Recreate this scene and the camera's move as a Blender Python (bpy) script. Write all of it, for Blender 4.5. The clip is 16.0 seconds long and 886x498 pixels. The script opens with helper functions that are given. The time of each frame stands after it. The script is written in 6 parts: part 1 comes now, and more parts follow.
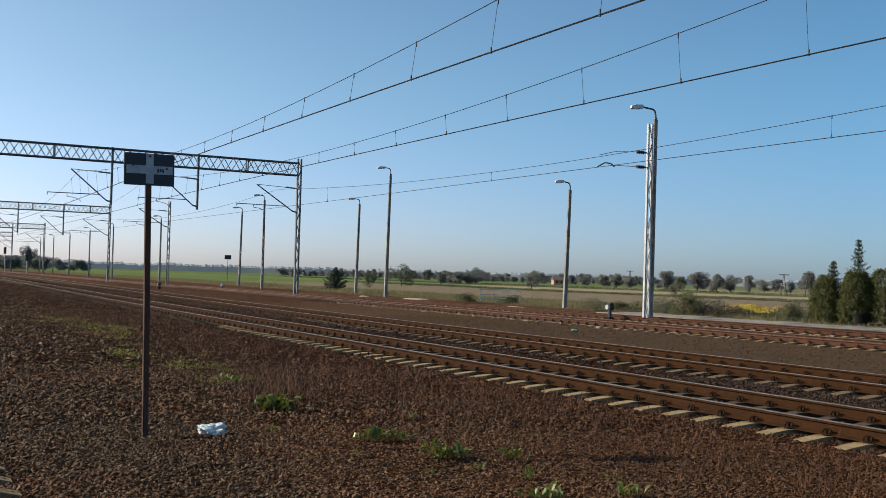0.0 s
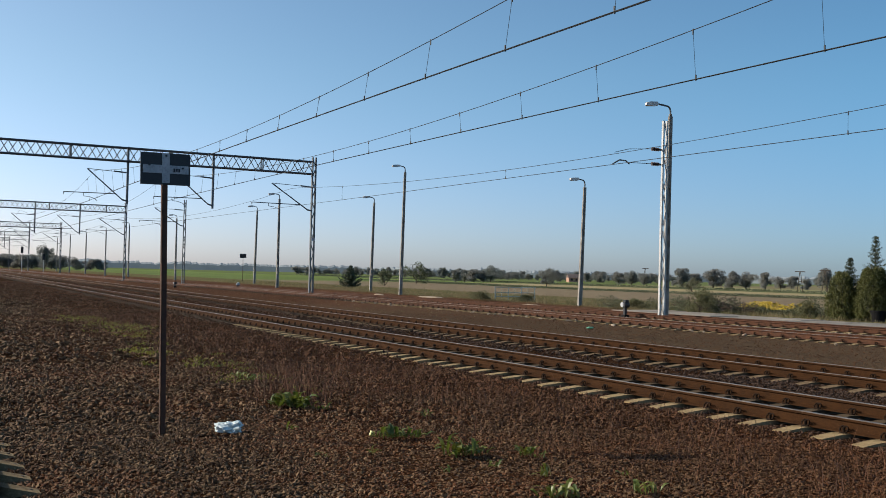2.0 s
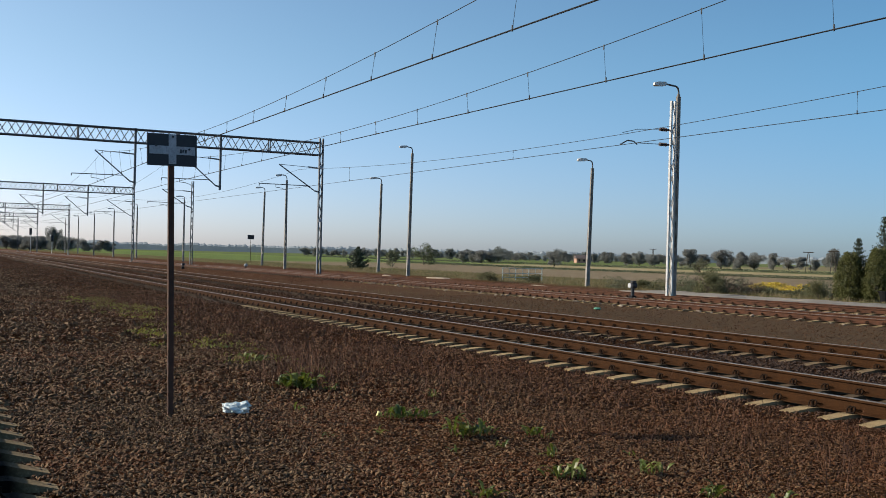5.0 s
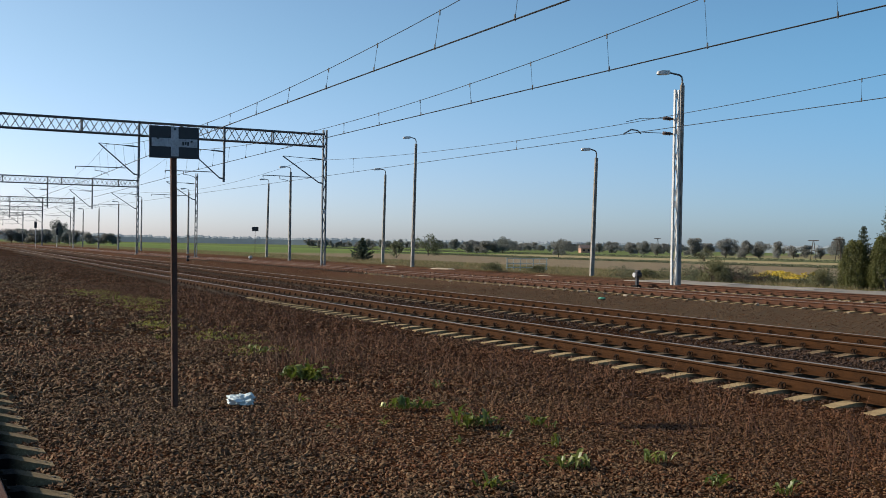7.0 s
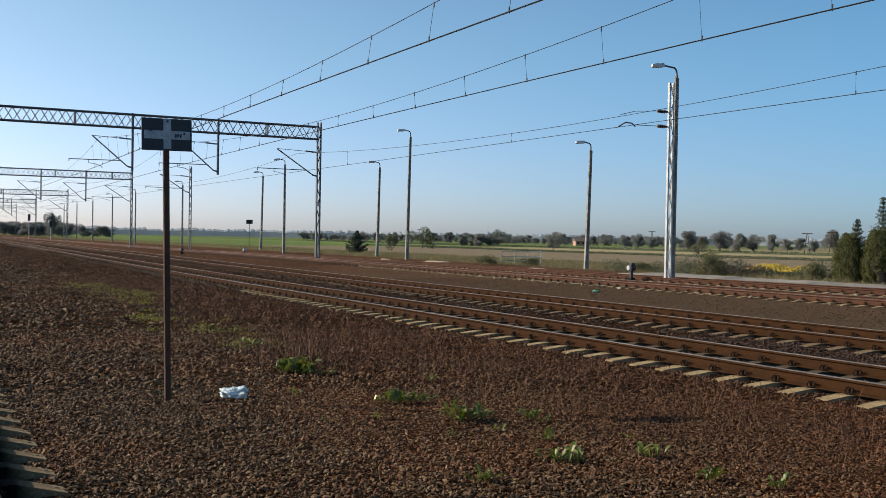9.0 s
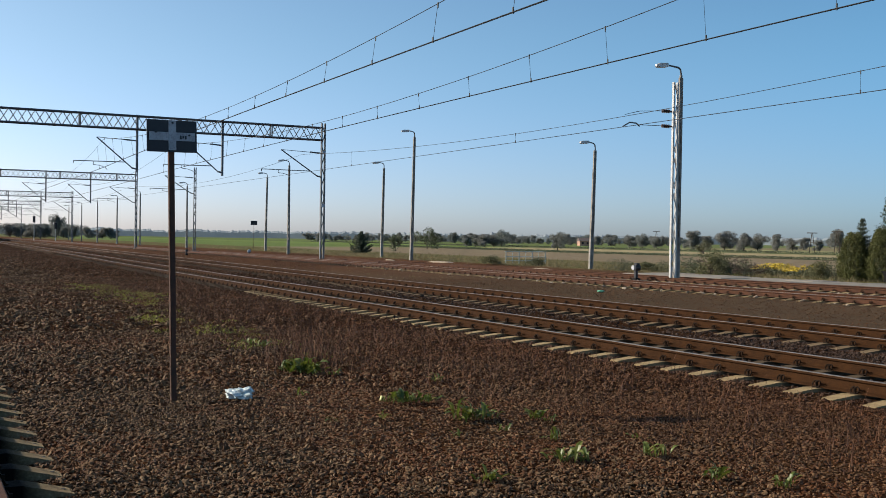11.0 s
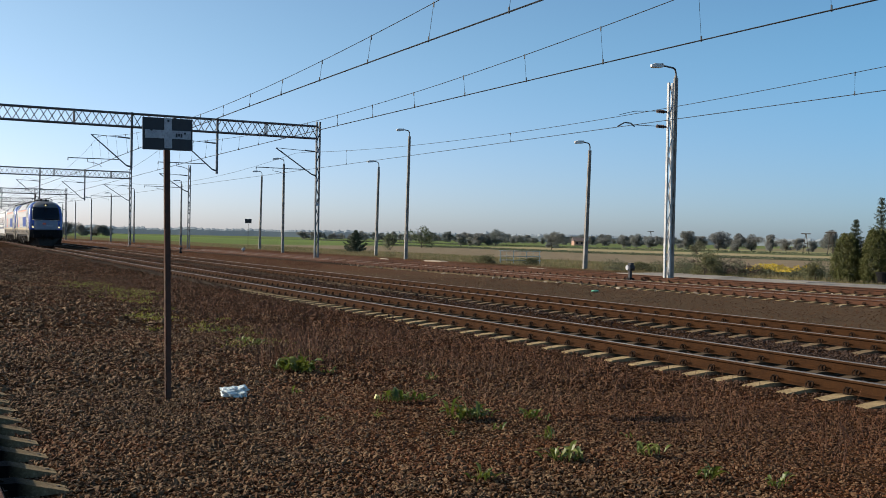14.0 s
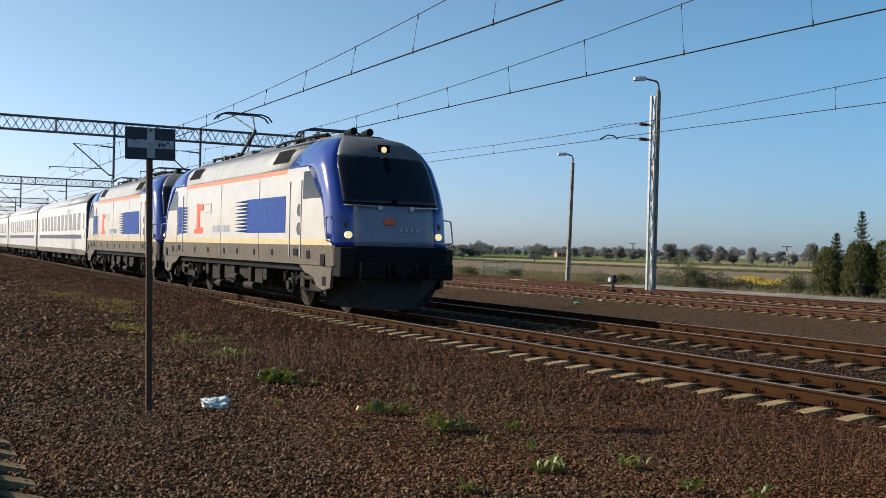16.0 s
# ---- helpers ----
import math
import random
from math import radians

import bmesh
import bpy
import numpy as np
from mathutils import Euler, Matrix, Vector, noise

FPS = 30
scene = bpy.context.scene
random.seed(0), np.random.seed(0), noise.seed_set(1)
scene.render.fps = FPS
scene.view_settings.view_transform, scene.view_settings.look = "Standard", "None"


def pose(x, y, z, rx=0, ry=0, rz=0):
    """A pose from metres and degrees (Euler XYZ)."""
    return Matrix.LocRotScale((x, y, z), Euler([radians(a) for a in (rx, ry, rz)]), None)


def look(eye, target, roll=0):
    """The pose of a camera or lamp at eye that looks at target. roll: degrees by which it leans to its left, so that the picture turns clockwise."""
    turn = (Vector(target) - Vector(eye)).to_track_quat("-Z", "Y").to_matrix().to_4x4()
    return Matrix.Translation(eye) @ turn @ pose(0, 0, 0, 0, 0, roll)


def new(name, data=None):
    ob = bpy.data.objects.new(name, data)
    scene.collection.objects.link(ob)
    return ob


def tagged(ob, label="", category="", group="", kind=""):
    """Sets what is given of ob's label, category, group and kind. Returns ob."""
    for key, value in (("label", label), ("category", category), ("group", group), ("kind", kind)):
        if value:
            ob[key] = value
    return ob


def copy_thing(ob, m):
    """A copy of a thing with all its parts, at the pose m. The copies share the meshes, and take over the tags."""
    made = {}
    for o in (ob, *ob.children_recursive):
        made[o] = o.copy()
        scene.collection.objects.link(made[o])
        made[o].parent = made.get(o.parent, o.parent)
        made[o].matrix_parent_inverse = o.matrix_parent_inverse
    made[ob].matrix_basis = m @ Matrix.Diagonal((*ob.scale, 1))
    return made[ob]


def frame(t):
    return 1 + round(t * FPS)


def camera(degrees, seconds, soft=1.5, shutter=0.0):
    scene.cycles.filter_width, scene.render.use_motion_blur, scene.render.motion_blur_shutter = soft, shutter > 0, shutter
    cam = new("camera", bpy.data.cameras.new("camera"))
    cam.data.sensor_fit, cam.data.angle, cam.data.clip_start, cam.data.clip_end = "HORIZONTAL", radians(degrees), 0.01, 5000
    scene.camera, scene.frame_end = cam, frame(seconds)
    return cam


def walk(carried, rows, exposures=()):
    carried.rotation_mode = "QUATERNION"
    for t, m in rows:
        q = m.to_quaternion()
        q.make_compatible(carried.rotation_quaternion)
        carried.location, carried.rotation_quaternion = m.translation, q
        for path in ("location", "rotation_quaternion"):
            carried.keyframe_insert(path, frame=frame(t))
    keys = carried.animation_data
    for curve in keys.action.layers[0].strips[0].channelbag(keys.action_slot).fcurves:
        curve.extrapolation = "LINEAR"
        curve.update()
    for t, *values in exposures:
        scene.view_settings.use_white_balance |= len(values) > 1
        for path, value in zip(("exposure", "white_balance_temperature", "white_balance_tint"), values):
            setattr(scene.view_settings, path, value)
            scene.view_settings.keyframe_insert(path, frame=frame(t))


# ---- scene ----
CAM_ROWS = (
    (0.0, -0.040, -0.015, 1.798, 91.464, -1.565, -28.633),
    (0.5, -0.050, -0.019, 1.798, 91.511, -1.457, -28.158),
    (1.0, -0.043, -0.031, 1.799, 91.391, -1.406, -27.687),
    (1.5, -0.039, -0.030, 1.796, 91.220, -1.577, -27.610),
    (2.0, -0.050, -0.023, 1.800, 91.334, -1.391, -27.840),
    (2.5, -0.035, -0.029, 1.798, 91.215, -1.373, -27.933),
    (3.0, -0.035, -0.032, 1.798, 90.879, -1.175, -28.239),
    (3.5, -0.035, -0.049, 1.794, 90.569, -1.228, -28.710),
    (4.0, -0.040, -0.030, 1.795, 90.486, -1.383, -28.310),
    (6.5, -0.026, -0.017, 1.798, 90.040, -1.030, -26.840),
    (7.0, -0.020, -0.017, 1.797, 89.795, -0.957, -27.190),
    (7.5, -0.022, -0.025, 1.793, 89.598, -0.895, -27.370),
    (8.0, -0.009, -0.018, 1.794, 89.458, -0.998, -27.407),
    (8.5, -0.014, -0.023, 1.794, 89.461, -0.953, -27.549),
    (9.0, 0.000, 0.000, 1.797, 89.413, -0.976, -27.484),
    (11.5, -0.010, -0.002, 1.797, 89.441, -0.794, -27.231),
    (12.0, -0.011, -0.009, 1.798, 89.374, -0.899, -27.309),
    (12.5, -0.013, -0.012, 1.799, 89.429, -1.101, -27.551),
    (13.0, -0.025, -0.009, 1.796, 89.500, -1.210, -27.600),
    (13.5, -0.032, -0.006, 1.799, 89.462, -1.151, -27.609),
    (14.0, -0.026, -0.015, 1.799, 89.391, -1.072, -27.555),
    (14.5, -0.033, -0.020, 1.803, 89.649, -1.064, -27.496),
    (15.0, -0.025, -0.025, 1.798, 89.721, -1.110, -27.672),
    (15.5, -0.026, -0.021, 1.803, 89.967, -1.277, -28.090),
    (16.0, -0.027, -0.016, 1.802, 90.011, -1.369, -28.470),
)
cam = camera(45.25, 16.0, 0.8)
walk(cam, [(t, pose(x, y, z, rx, ry, rz)) for t, x, y, z, rx, ry, rz in CAM_ROWS],
     exposures=[(0.0, 0.29), (4.0, 0.31), (8.0, 0.35), (16.0, 0.37)])

# ---- world, sun ----
SUN_EL = 28.5
SUN_AZ = -55.0  # from the track's direction, to its left
world = bpy.data.worlds.new("sky")
scene.world = world
world.use_nodes = True
wn = world.node_tree.nodes
sky = wn.new("ShaderNodeTexSky")
sky.sky_type = "NISHITA"
sky.sun_disc = False
sky.sun_elevation = radians(SUN_EL)
sky.sun_rotation = radians(SUN_AZ)
sky.altitude = 1200.0
sky.air_density, sky.dust_density, sky.ozone_density = 0.8, 2.2, 3.5
wn["Background"].inputs["Strength"].default_value = 0.14
tint = wn.new("ShaderNodeMix")
tint.data_type, tint.blend_type = "RGBA", "MULTIPLY"
tint.inputs[0].default_value = 1.0
# whitish haze low down and towards the sun, clear blue above and away from it
coords = wn.new("ShaderNodeTexCoord").outputs["Generated"]
height = wn.new("ShaderNodeSeparateXYZ")
world.node_tree.links.new(coords, height.inputs[0])
rise = wn.new("ShaderNodeMapRange")
rise.interpolation_type = "SMOOTHSTEP"
rise.inputs["From Max"].default_value = 0.2
world.node_tree.links.new(height.outputs["Z"], rise.inputs["Value"])
toward = wn.new("ShaderNodeVectorMath")
toward.operation = "DOT_PRODUCT"
toward.inputs[1].default_value = (math.sin(radians(SUN_AZ)), math.cos(radians(SUN_AZ)), 0.0)
world.node_tree.links.new(coords, toward.inputs[0])
away = wn.new("ShaderNodeMapRange")
away.inputs["From Min"].default_value, away.inputs["From Max"].default_value = 0.5, -0.25
world.node_tree.links.new(toward.outputs["Value"], away.inputs["Value"])


def sky_tone(near_sun, far_side):
    n = wn.new("ShaderNodeMix")
    n.data_type = "RGBA"
    n.inputs[6].default_value, n.inputs[7].default_value = (*near_sun, 1.0), (*far_side, 1.0)
    world.node_tree.links.new(away.outputs[0], n.inputs[0])
    return n.outputs[2]


haze = wn.new("ShaderNodeMix")
haze.data_type = "RGBA"
world.node_tree.links.new(sky_tone((1.11, 0.99, 1.04), (0.60, 0.675, 0.77)), haze.inputs[6])
world.node_tree.links.new(sky_tone((1.11, 1.08, 0.92), (0.66, 0.90, 0.86)), haze.inputs[7])
world.node_tree.links.new(rise.outputs[0], haze.inputs[0])
world.node_tree.links.new(haze.outputs[2], tint.inputs[7])
world.node_tree.links.new(sky.outputs["Color"], tint.inputs[6])
world.node_tree.links.new(tint.outputs[2], wn["Background"].inputs["Color"])
sun_data = bpy.data.lights.new("sun", "SUN")
sun_data.energy, sun_data.angle, sun_data.color = 5.0, radians(0.55), (1.0, 0.9, 0.76)
sun = new("sun", sun_data)
_se, _sa = radians(SUN_EL), radians(SUN_AZ)
sun.matrix_world = look((0, 0, 60), (-math.sin(_sa) * math.cos(_se), -math.cos(_sa) * math.cos(_se), 60 - math.sin(_se)))


# ---- materials ----
def mix_color(nt, fac, a, b):
    n = nt.nodes.new("ShaderNodeMix")
    n.data_type = "RGBA"
    for sock, val in ((n.inputs[0], fac), (n.inputs[6], a), (n.inputs[7], b)):
        if isinstance(val, bpy.types.NodeSocket):
            nt.links.new(val, sock)
        elif isinstance(val, (int, float)):
            sock.default_value = val
        else:
            sock.default_value = (*val, 1)
    return n.outputs[2]


def tex(nt, kind, coord, scale, **kw):
    n = nt.nodes.new(kind)
    n.inputs["Scale"].default_value = scale
    nt.links.new(coord, n.inputs["Vector"])
    for k, v in kw.items():
        n.inputs[k].default_value = v
    return n


def ramp(nt, fac, lo, hi):
    n = nt.nodes.new("ShaderNodeMapRange")
    n.inputs[1].default_value, n.inputs[2].default_value = lo, hi
    nt.links.new(fac, n.inputs[0])
    return n.outputs[0]


def calc(nt, op, a, b=0.0):
    n = nt.nodes.new("ShaderNodeMath")
    n.operation = op
    for sock, val in zip(n.inputs, (a, b)):
        if isinstance(val, bpy.types.NodeSocket):
            nt.links.new(val, sock)
        else:
            sock.default_value = val
    return n.outputs[0]


def material(name, base, second=None, scale=8.0, rough=0.7, metal=0.0, bump=0.0, fine=60.0, third=None, spread=(0.4, 0.62),
             by_random=None, coat=0.0, island=None, emit=0.0, spec=0.5, leafy=0.0, middle=None, pale_from=0.78, pale_side=-1, rust=None):
    """A surface of base colour, stained with second at the given scale, with a finer grain of third."""
    m = bpy.data.materials.new(name)
    m.use_nodes = True
    nt = m.node_tree
    bsdf = nt.nodes["Principled BSDF"]
    co = nt.nodes.new("ShaderNodeTexCoord").outputs["Object"]
    col = base
    if second:
        n = tex(nt, "ShaderNodeTexNoise", co, scale, Detail=6.0, Roughness=0.65)
        col = mix_color(nt, ramp(nt, n.outputs[0], *spread), base, second)
    if third:
        n = tex(nt, "ShaderNodeTexNoise", co, fine, Detail=3.0, Roughness=0.6)
        col = mix_color(nt, ramp(nt, n.outputs[0], 0.5, 0.72), col, third)
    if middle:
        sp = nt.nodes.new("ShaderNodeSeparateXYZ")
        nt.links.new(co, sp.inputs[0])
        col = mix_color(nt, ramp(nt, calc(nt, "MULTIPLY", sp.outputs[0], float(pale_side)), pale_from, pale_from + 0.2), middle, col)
    if island:
        r = nt.nodes.new("ShaderNodeNewGeometry").outputs["Random Per Island"]
        col = mix_color(nt, ramp(nt, r, *island[1:]), col, island[0])
    if rust:
        sp = nt.nodes.new("ShaderNodeSeparateXYZ")
        nt.links.new(co, sp.inputs[0])
        patch = tex(nt, "ShaderNodeTexNoise", co, 0.5, Detail=3.0).outputs[0]
        amount = calc(nt, "MULTIPLY", ramp(nt, calc(nt, "ADD", sp.outputs[0], calc(nt, "MULTIPLY", patch, 3.0)), 6.0, 10.2), 0.62)
        col = mix_color(nt, amount, col, rust)
        # dark oily stones of the main line
        col = mix_color(nt, calc(nt, "MULTIPLY", calc(nt, "MULTIPLY", ramp(nt, sp.outputs[0], 9.4, 10.2), ramp(nt, sp.outputs[0], 18.2, 17.4)), calc(nt, "MULTIPLY", ramp(nt, sp.outputs[1], 60.0, 28.0), 0.8)), col, (0.040, 0.0255, 0.019))
    if by_random:
        col = mix_color(nt, nt.nodes.new("ShaderNodeObjectInfo").outputs["Random"], col, by_random)
    if isinstance(col, bpy.types.NodeSocket):
        nt.links.new(col, bsdf.inputs["Base Color"])
    else:
        bsdf.inputs["Base Color"].default_value = (*col, 1)
    bsdf.inputs["Roughness"].default_value = rough
    bsdf.inputs["Metallic"].default_value = metal
    bsdf.inputs["Coat Weight"].default_value = coat
    bsdf.inputs["Specular IOR Level"].default_value = spec
    if leafy:
        tr = nt.nodes.new("ShaderNodeBsdfTranslucent")
        mx = nt.nodes.new("ShaderNodeMixShader")
        mx.inputs[0].default_value = leafy
        if isinstance(col, bpy.types.NodeSocket):
            nt.links.new(col, tr.inputs[0])
        nt.links.new(bsdf.outputs[0], mx.inputs[1])
        nt.links.new(tr.outputs[0], mx.inputs[2])
        nt.links.new(mx.outputs[0], nt.nodes["Material Output"].inputs[0])
    if bump:
        n = tex(nt, "ShaderNodeTexNoise", co, fine, Detail=4.0)
        b = nt.nodes.new("ShaderNodeBump")
        b.inputs["Strength"].default_value, b.inputs["Distance"].default_value = bump, 0.02
        nt.links.new(n.outputs[0], b.inputs["Height"])
        nt.links.new(b.outputs[0], bsdf.inputs["Normal"])
    if emit:
        bsdf.inputs["Emission Color"].default_value = (*base, 1)
        bsdf.inputs["Emission Strength"].default_value = emit
    return m


def ground_material():
    """Brown ballast by the tracks, rough grass beyond, then strips of field."""
    m = bpy.data.materials.new("ground")
    m.use_nodes = True
    nt = m.node_tree
    bsdf = nt.nodes["Principled BSDF"]
    co = nt.nodes.new("ShaderNodeTexCoord").outputs["Object"]
    sep = nt.nodes.new("ShaderNodeSeparateXYZ")
    nt.links.new(co, sep.inputs[0])
    X, Y = sep.outputs[0], sep.outputs[1]
    big = tex(nt, "ShaderNodeTexNoise", co, 0.05, Detail=4.0).outputs[0]
    mid = tex(nt, "ShaderNodeTexNoise", co, 0.6, Detail=5.0).outputs[0]
    fine = tex(nt, "ShaderNodeTexNoise", co, 9.0, Detail=6.0, Roughness=0.7).outputs[0]
    cells = tex(nt, "ShaderNodeTexVoronoi", co, 21.0)
    cells2 = tex(nt, "ShaderNodeTexVoronoi", co, 9.0)
    tone = nt.nodes.new("ShaderNodeSeparateColor")
    nt.links.new(cells.outputs["Color"], tone.inputs[0])
    # stones
    col = mix_color(nt, tone.outputs[0], (0.01032, 0.0043, 0.00172), (0.04816, 0.02236, 0.00774))
    col = mix_color(nt, ramp(nt, mid, 0.42, 0.66), col, (0.0387, 0.01419, 0.00516))
    col = mix_color(nt, calc(nt, "MULTIPLY", ramp(nt, tone.outputs[1], 0.86, 1.0), 0.6), col, (0.1118, 0.0731, 0.043))
    mottle = tex(nt, "ShaderNodeTexNoise", co, 3.5, Detail=4.0, Roughness=0.75).outputs[0]
    col = mix_color(nt, calc(nt, "MULTIPLY", ramp(nt, mottle, 0.42, 0.62), 0.55), col, (0.01032, 0.0043, 0.00172))
    # finer, paler gravel beyond the second track
    gravel = mix_color(nt, tone.outputs[2], (0.05676, 0.03698, 0.02236), (0.1118, 0.07912, 0.04902))
    col = mix_color(nt, calc(nt, "MULTIPLY", ramp(nt, X, 17.9, 18.8), 0.85), col, gravel)
    # rusty strip along the sidings
    rust = mix_color(nt, ramp(nt, fine, 0.35, 0.65), (0.0645, 0.02408, 0.01032), (0.1118, 0.05676, 0.0301))
    xr = calc(nt, "ADD", X, calc(nt, "MULTIPLY", calc(nt, "SUBTRACT", mid, 0.5), 3.0))
    yfar = ramp(nt, Y, 34.0, 62.0)
    col = mix_color(nt, calc(nt, "MULTIPLY", calc(nt, "MULTIPLY", ramp(nt, xr, 17.5, 22.0), yfar), 0.9), col, rust)
    # rough grass
    grass = mix_color(nt, ramp(nt, fine, 0.35, 0.65), (0.0946, 0.0817, 0.0344), (0.1634, 0.1247, 0.0645))
    grass = mix_color(nt, ramp(nt, mid, 0.45, 0.65), grass, (0.0645, 0.0817, 0.0258))
    xg = calc(nt, "ADD", X, calc(nt, "MULTIPLY", calc(nt, "SUBTRACT", mid, 0.5), 5.0))
    col = mix_color(nt, ramp(nt, xg, 38.0, 41.5), col, grass)
    # fields
    xf = calc(nt, "ADD", X, calc(nt, "MULTIPLY", calc(nt, "SUBTRACT", big, 0.5), 6.0))
    tan = mix_color(nt, ramp(nt, mid, 0.4, 0.6), (0.2064, 0.1634, 0.1075), (0.172, 0.1333, 0.086))
    green = mix_color(nt, ramp(nt, big, 0.4, 0.6), (0.1032, 0.1419, 0.043), (0.129, 0.1677, 0.0559))
    west = ramp(nt, calc(nt, "ADD", Y, calc(nt, "MULTIPLY", X, -0.75)), 125.0, 150.0)
    near_field = mix_color(nt, west, tan, green)
    col = mix_color(nt, ramp(nt, xf, 54.0, 57.0), col, near_field)
    col = mix_color(nt, ramp(nt, xf, 99.0, 101.0), col, mix_color(nt, west, (0.0473, 0.043, 0.0215), green))
    col = mix_color(nt, ramp(nt, xf, 108.0, 110.0), col, mix_color(nt, west, (0.2838, 0.2322, 0.129), (0.129, 0.172, 0.0516)))
    col = mix_color(nt, ramp(nt, xf, 165.0, 168.0), col, (0.086, 0.1032, 0.043))
    col = mix_color(nt, ramp(nt, xf, 190.0, 196.0), col, mix_color(nt, west, (0.2236, 0.215, 0.1032), (0.11, 0.14, 0.048)))
    col = mix_color(nt, ramp(nt, xf, 300.0, 320.0), col, mix_color(nt, west, (0.172, 0.1462, 0.0817), (0.1118, 0.1376, 0.0516)))
    nt.links.new(col, bsdf.inputs["Base Color"])
    bsdf.inputs["Roughness"].default_value = 1.0
    bsdf.inputs["Specular IOR Level"].default_value = 0.02
    h = calc(nt, "ADD", calc(nt, "MULTIPLY", cells.outputs["Distance"], -1.0), calc(nt, "MULTIPLY", cells2.outputs["Distance"], -0.6))
    b = nt.nodes.new("ShaderNodeBump")
    b.inputs["Strength"].default_value, b.inputs["Distance"].default_value = 0.9, 0.03
    nt.links.new(h, b.inputs["Height"])
    nt.links.new(b.outputs[0], bsdf.inputs["Normal"])
    return m


M_GROUND = ground_material()
M_STONE = material("ballast_stone", (0.0688, 0.03268, 0.01247), (0.1049, 0.03612, 0.00946), 0.3, 0.8, spec=0.25, island=((0.2322, 0.1505, 0.0774), 0.35, 1.35), third=(0.01204, 0.00516, 0.00172), rust=(0.065, 0.0212, 0.0047), spread=(0.45, 0.6), fine=30)
M_RAIL_WEB = material("rusted_rail_side", (0.0359, 0.0142, 0.00389), (0.0232, 0.00935, 0.00277), 6, 0.85, 0.0, 0.3, 90, (0.0539, 0.0217, 0.00599), spec=0.1)
M_RAIL_HEAD = material("worn_rail_head", (0.2322, 0.1935, 0.1591), (0.1462, 0.1118, 0.08428), 3, 0.48, 0.5)
M_RAIL_RUST = material("red_rust_rail", (0.07052, 0.0258, 0.01032), (0.043, 0.01634, 0.00688), 5, 0.8, 0.0, 0.3, 80, spec=0.25)
M_SLEEPER = material("concrete_sleeper", (0.2838, 0.2064, 0.1075), (0.1462, 0.0989, 0.04816), 5, 0.9, 0, 0.4, 60, (0.3612, 0.2666, 0.1462), middle=(0.0731, 0.0516, 0.03182), spec=0.1)
M_SLEEPER_DULL = material("dull_concrete_sleeper", (0.1634, 0.1118, 0.0645), (0.086, 0.05676, 0.03096), 7, 0.9, 0, 0.4, 60, (0.2236, 0.1634, 0.0946), middle=(0.0688, 0.0473, 0.02924), spec=0.1)
# near-black up to the pale end: the rail's cast shadow put into the colour
M_SLEEPER_SHADED = material("rail_shaded_sleeper", (0.258, 0.1849, 0.0989), (0.129, 0.0903, 0.0516), 7, 0.9, 0, 0.4, 60, (0.3096, 0.2322, 0.1333), middle=(0.00688, 0.00559, 0.00516), pale_from=0.96, pale_side=1, spec=0.05)
M_CLIP = material("dark_clip_steel", (0.010, 0.006, 0.004), (0.02, 0.011, 0.006), 20, 0.85, 0.0, spec=0.08)
M_STEEL_DARK = material("weathered_dark_steel", (0.085, 0.09, 0.095), (0.055, 0.052, 0.05), 3, 0.6, 0.3)
M_GALV = material("galvanised_steel", (0.4472, 0.4558, 0.4558), (0.344, 0.344, 0.3354), 2.5, 0.5, 0.25, third=(0.3096, 0.2838, 0.258), fine=14)
M_GANTRY = material("grey_gantry_steel", (0.14, 0.15, 0.16), (0.10, 0.105, 0.11), 2, 0.6, 0.2)
M_CONC_POLE = material("concrete_pole", (0.27, 0.25, 0.225), (0.15, 0.135, 0.115), 1.4, 0.85, 0, 0.2, 40)
M_LAMP = material("lamp_housing", (0.58, 0.58, 0.56), (0.45, 0.45, 0.44), 5, 0.5)
M_WIRE = material("copper_wire_dark", (0.035, 0.04, 0.045), rough=0.6, metal=0.3)
M_INSUL = material("brown_insulator", (0.05, 0.03, 0.025), rough=0.3)
M_BLACK = material("black_sign_paint", (0.012, 0.014, 0.02), (0.022, 0.022, 0.026), 6, 0.55)
M_WHITE = material("dirty_white_paint", (0.4472, 0.4558, 0.473), (0.344, 0.3526, 0.3698), 7, 0.7, third=(0.258, 0.258, 0.2666), fine=45)
M_POST = material("rusty_sign_post", (0.055, 0.028, 0.018), (0.095, 0.04, 0.022), 5, 0.75, 0.2, 0.3, 70)


# ---- mesh helpers ----
def part(name, bm, mat, parent=None, label="", smooth=False):
    me = bpy.data.meshes.new(name)
    bm.to_mesh(me)
    bm.free()
    for mm in (mat if isinstance(mat, (list, tuple)) else (mat,)):
        me.materials.append(mm)
    if smooth:
        for f in me.polygons:
            f.use_smooth = True
    ob = new(name, me)
    ob.parent = parent
    if label:
        tagged(ob, label)
    return ob


def thing(name, m, label, category, group="", kind=""):
    ob = new(name)
    ob.empty_display_size = 0.2
    ob.matrix_basis = m
    return tagged(ob, label, category, group, kind)


def box(bm, x0, x1, y0, y1, z0, z1, bevel=0.0):
    vs = [bm.verts.new((x, y, z)) for z in (z0, z1) for y in (y0, y1) for x in (x0, x1)]
    fs = [bm.faces.new([vs[i] for i in q]) for q in ((0, 2, 3, 1), (4, 5, 7, 6), (0, 1, 5, 4), (2, 6, 7, 3), (0, 4, 6, 2), (1, 3, 7, 5))]
    if bevel:
        es = {e for f in fs for e in f.edges}
        bmesh.ops.bevel(bm, geom=list(es), offset=bevel, segments=1, affect="EDGES")
    return bm


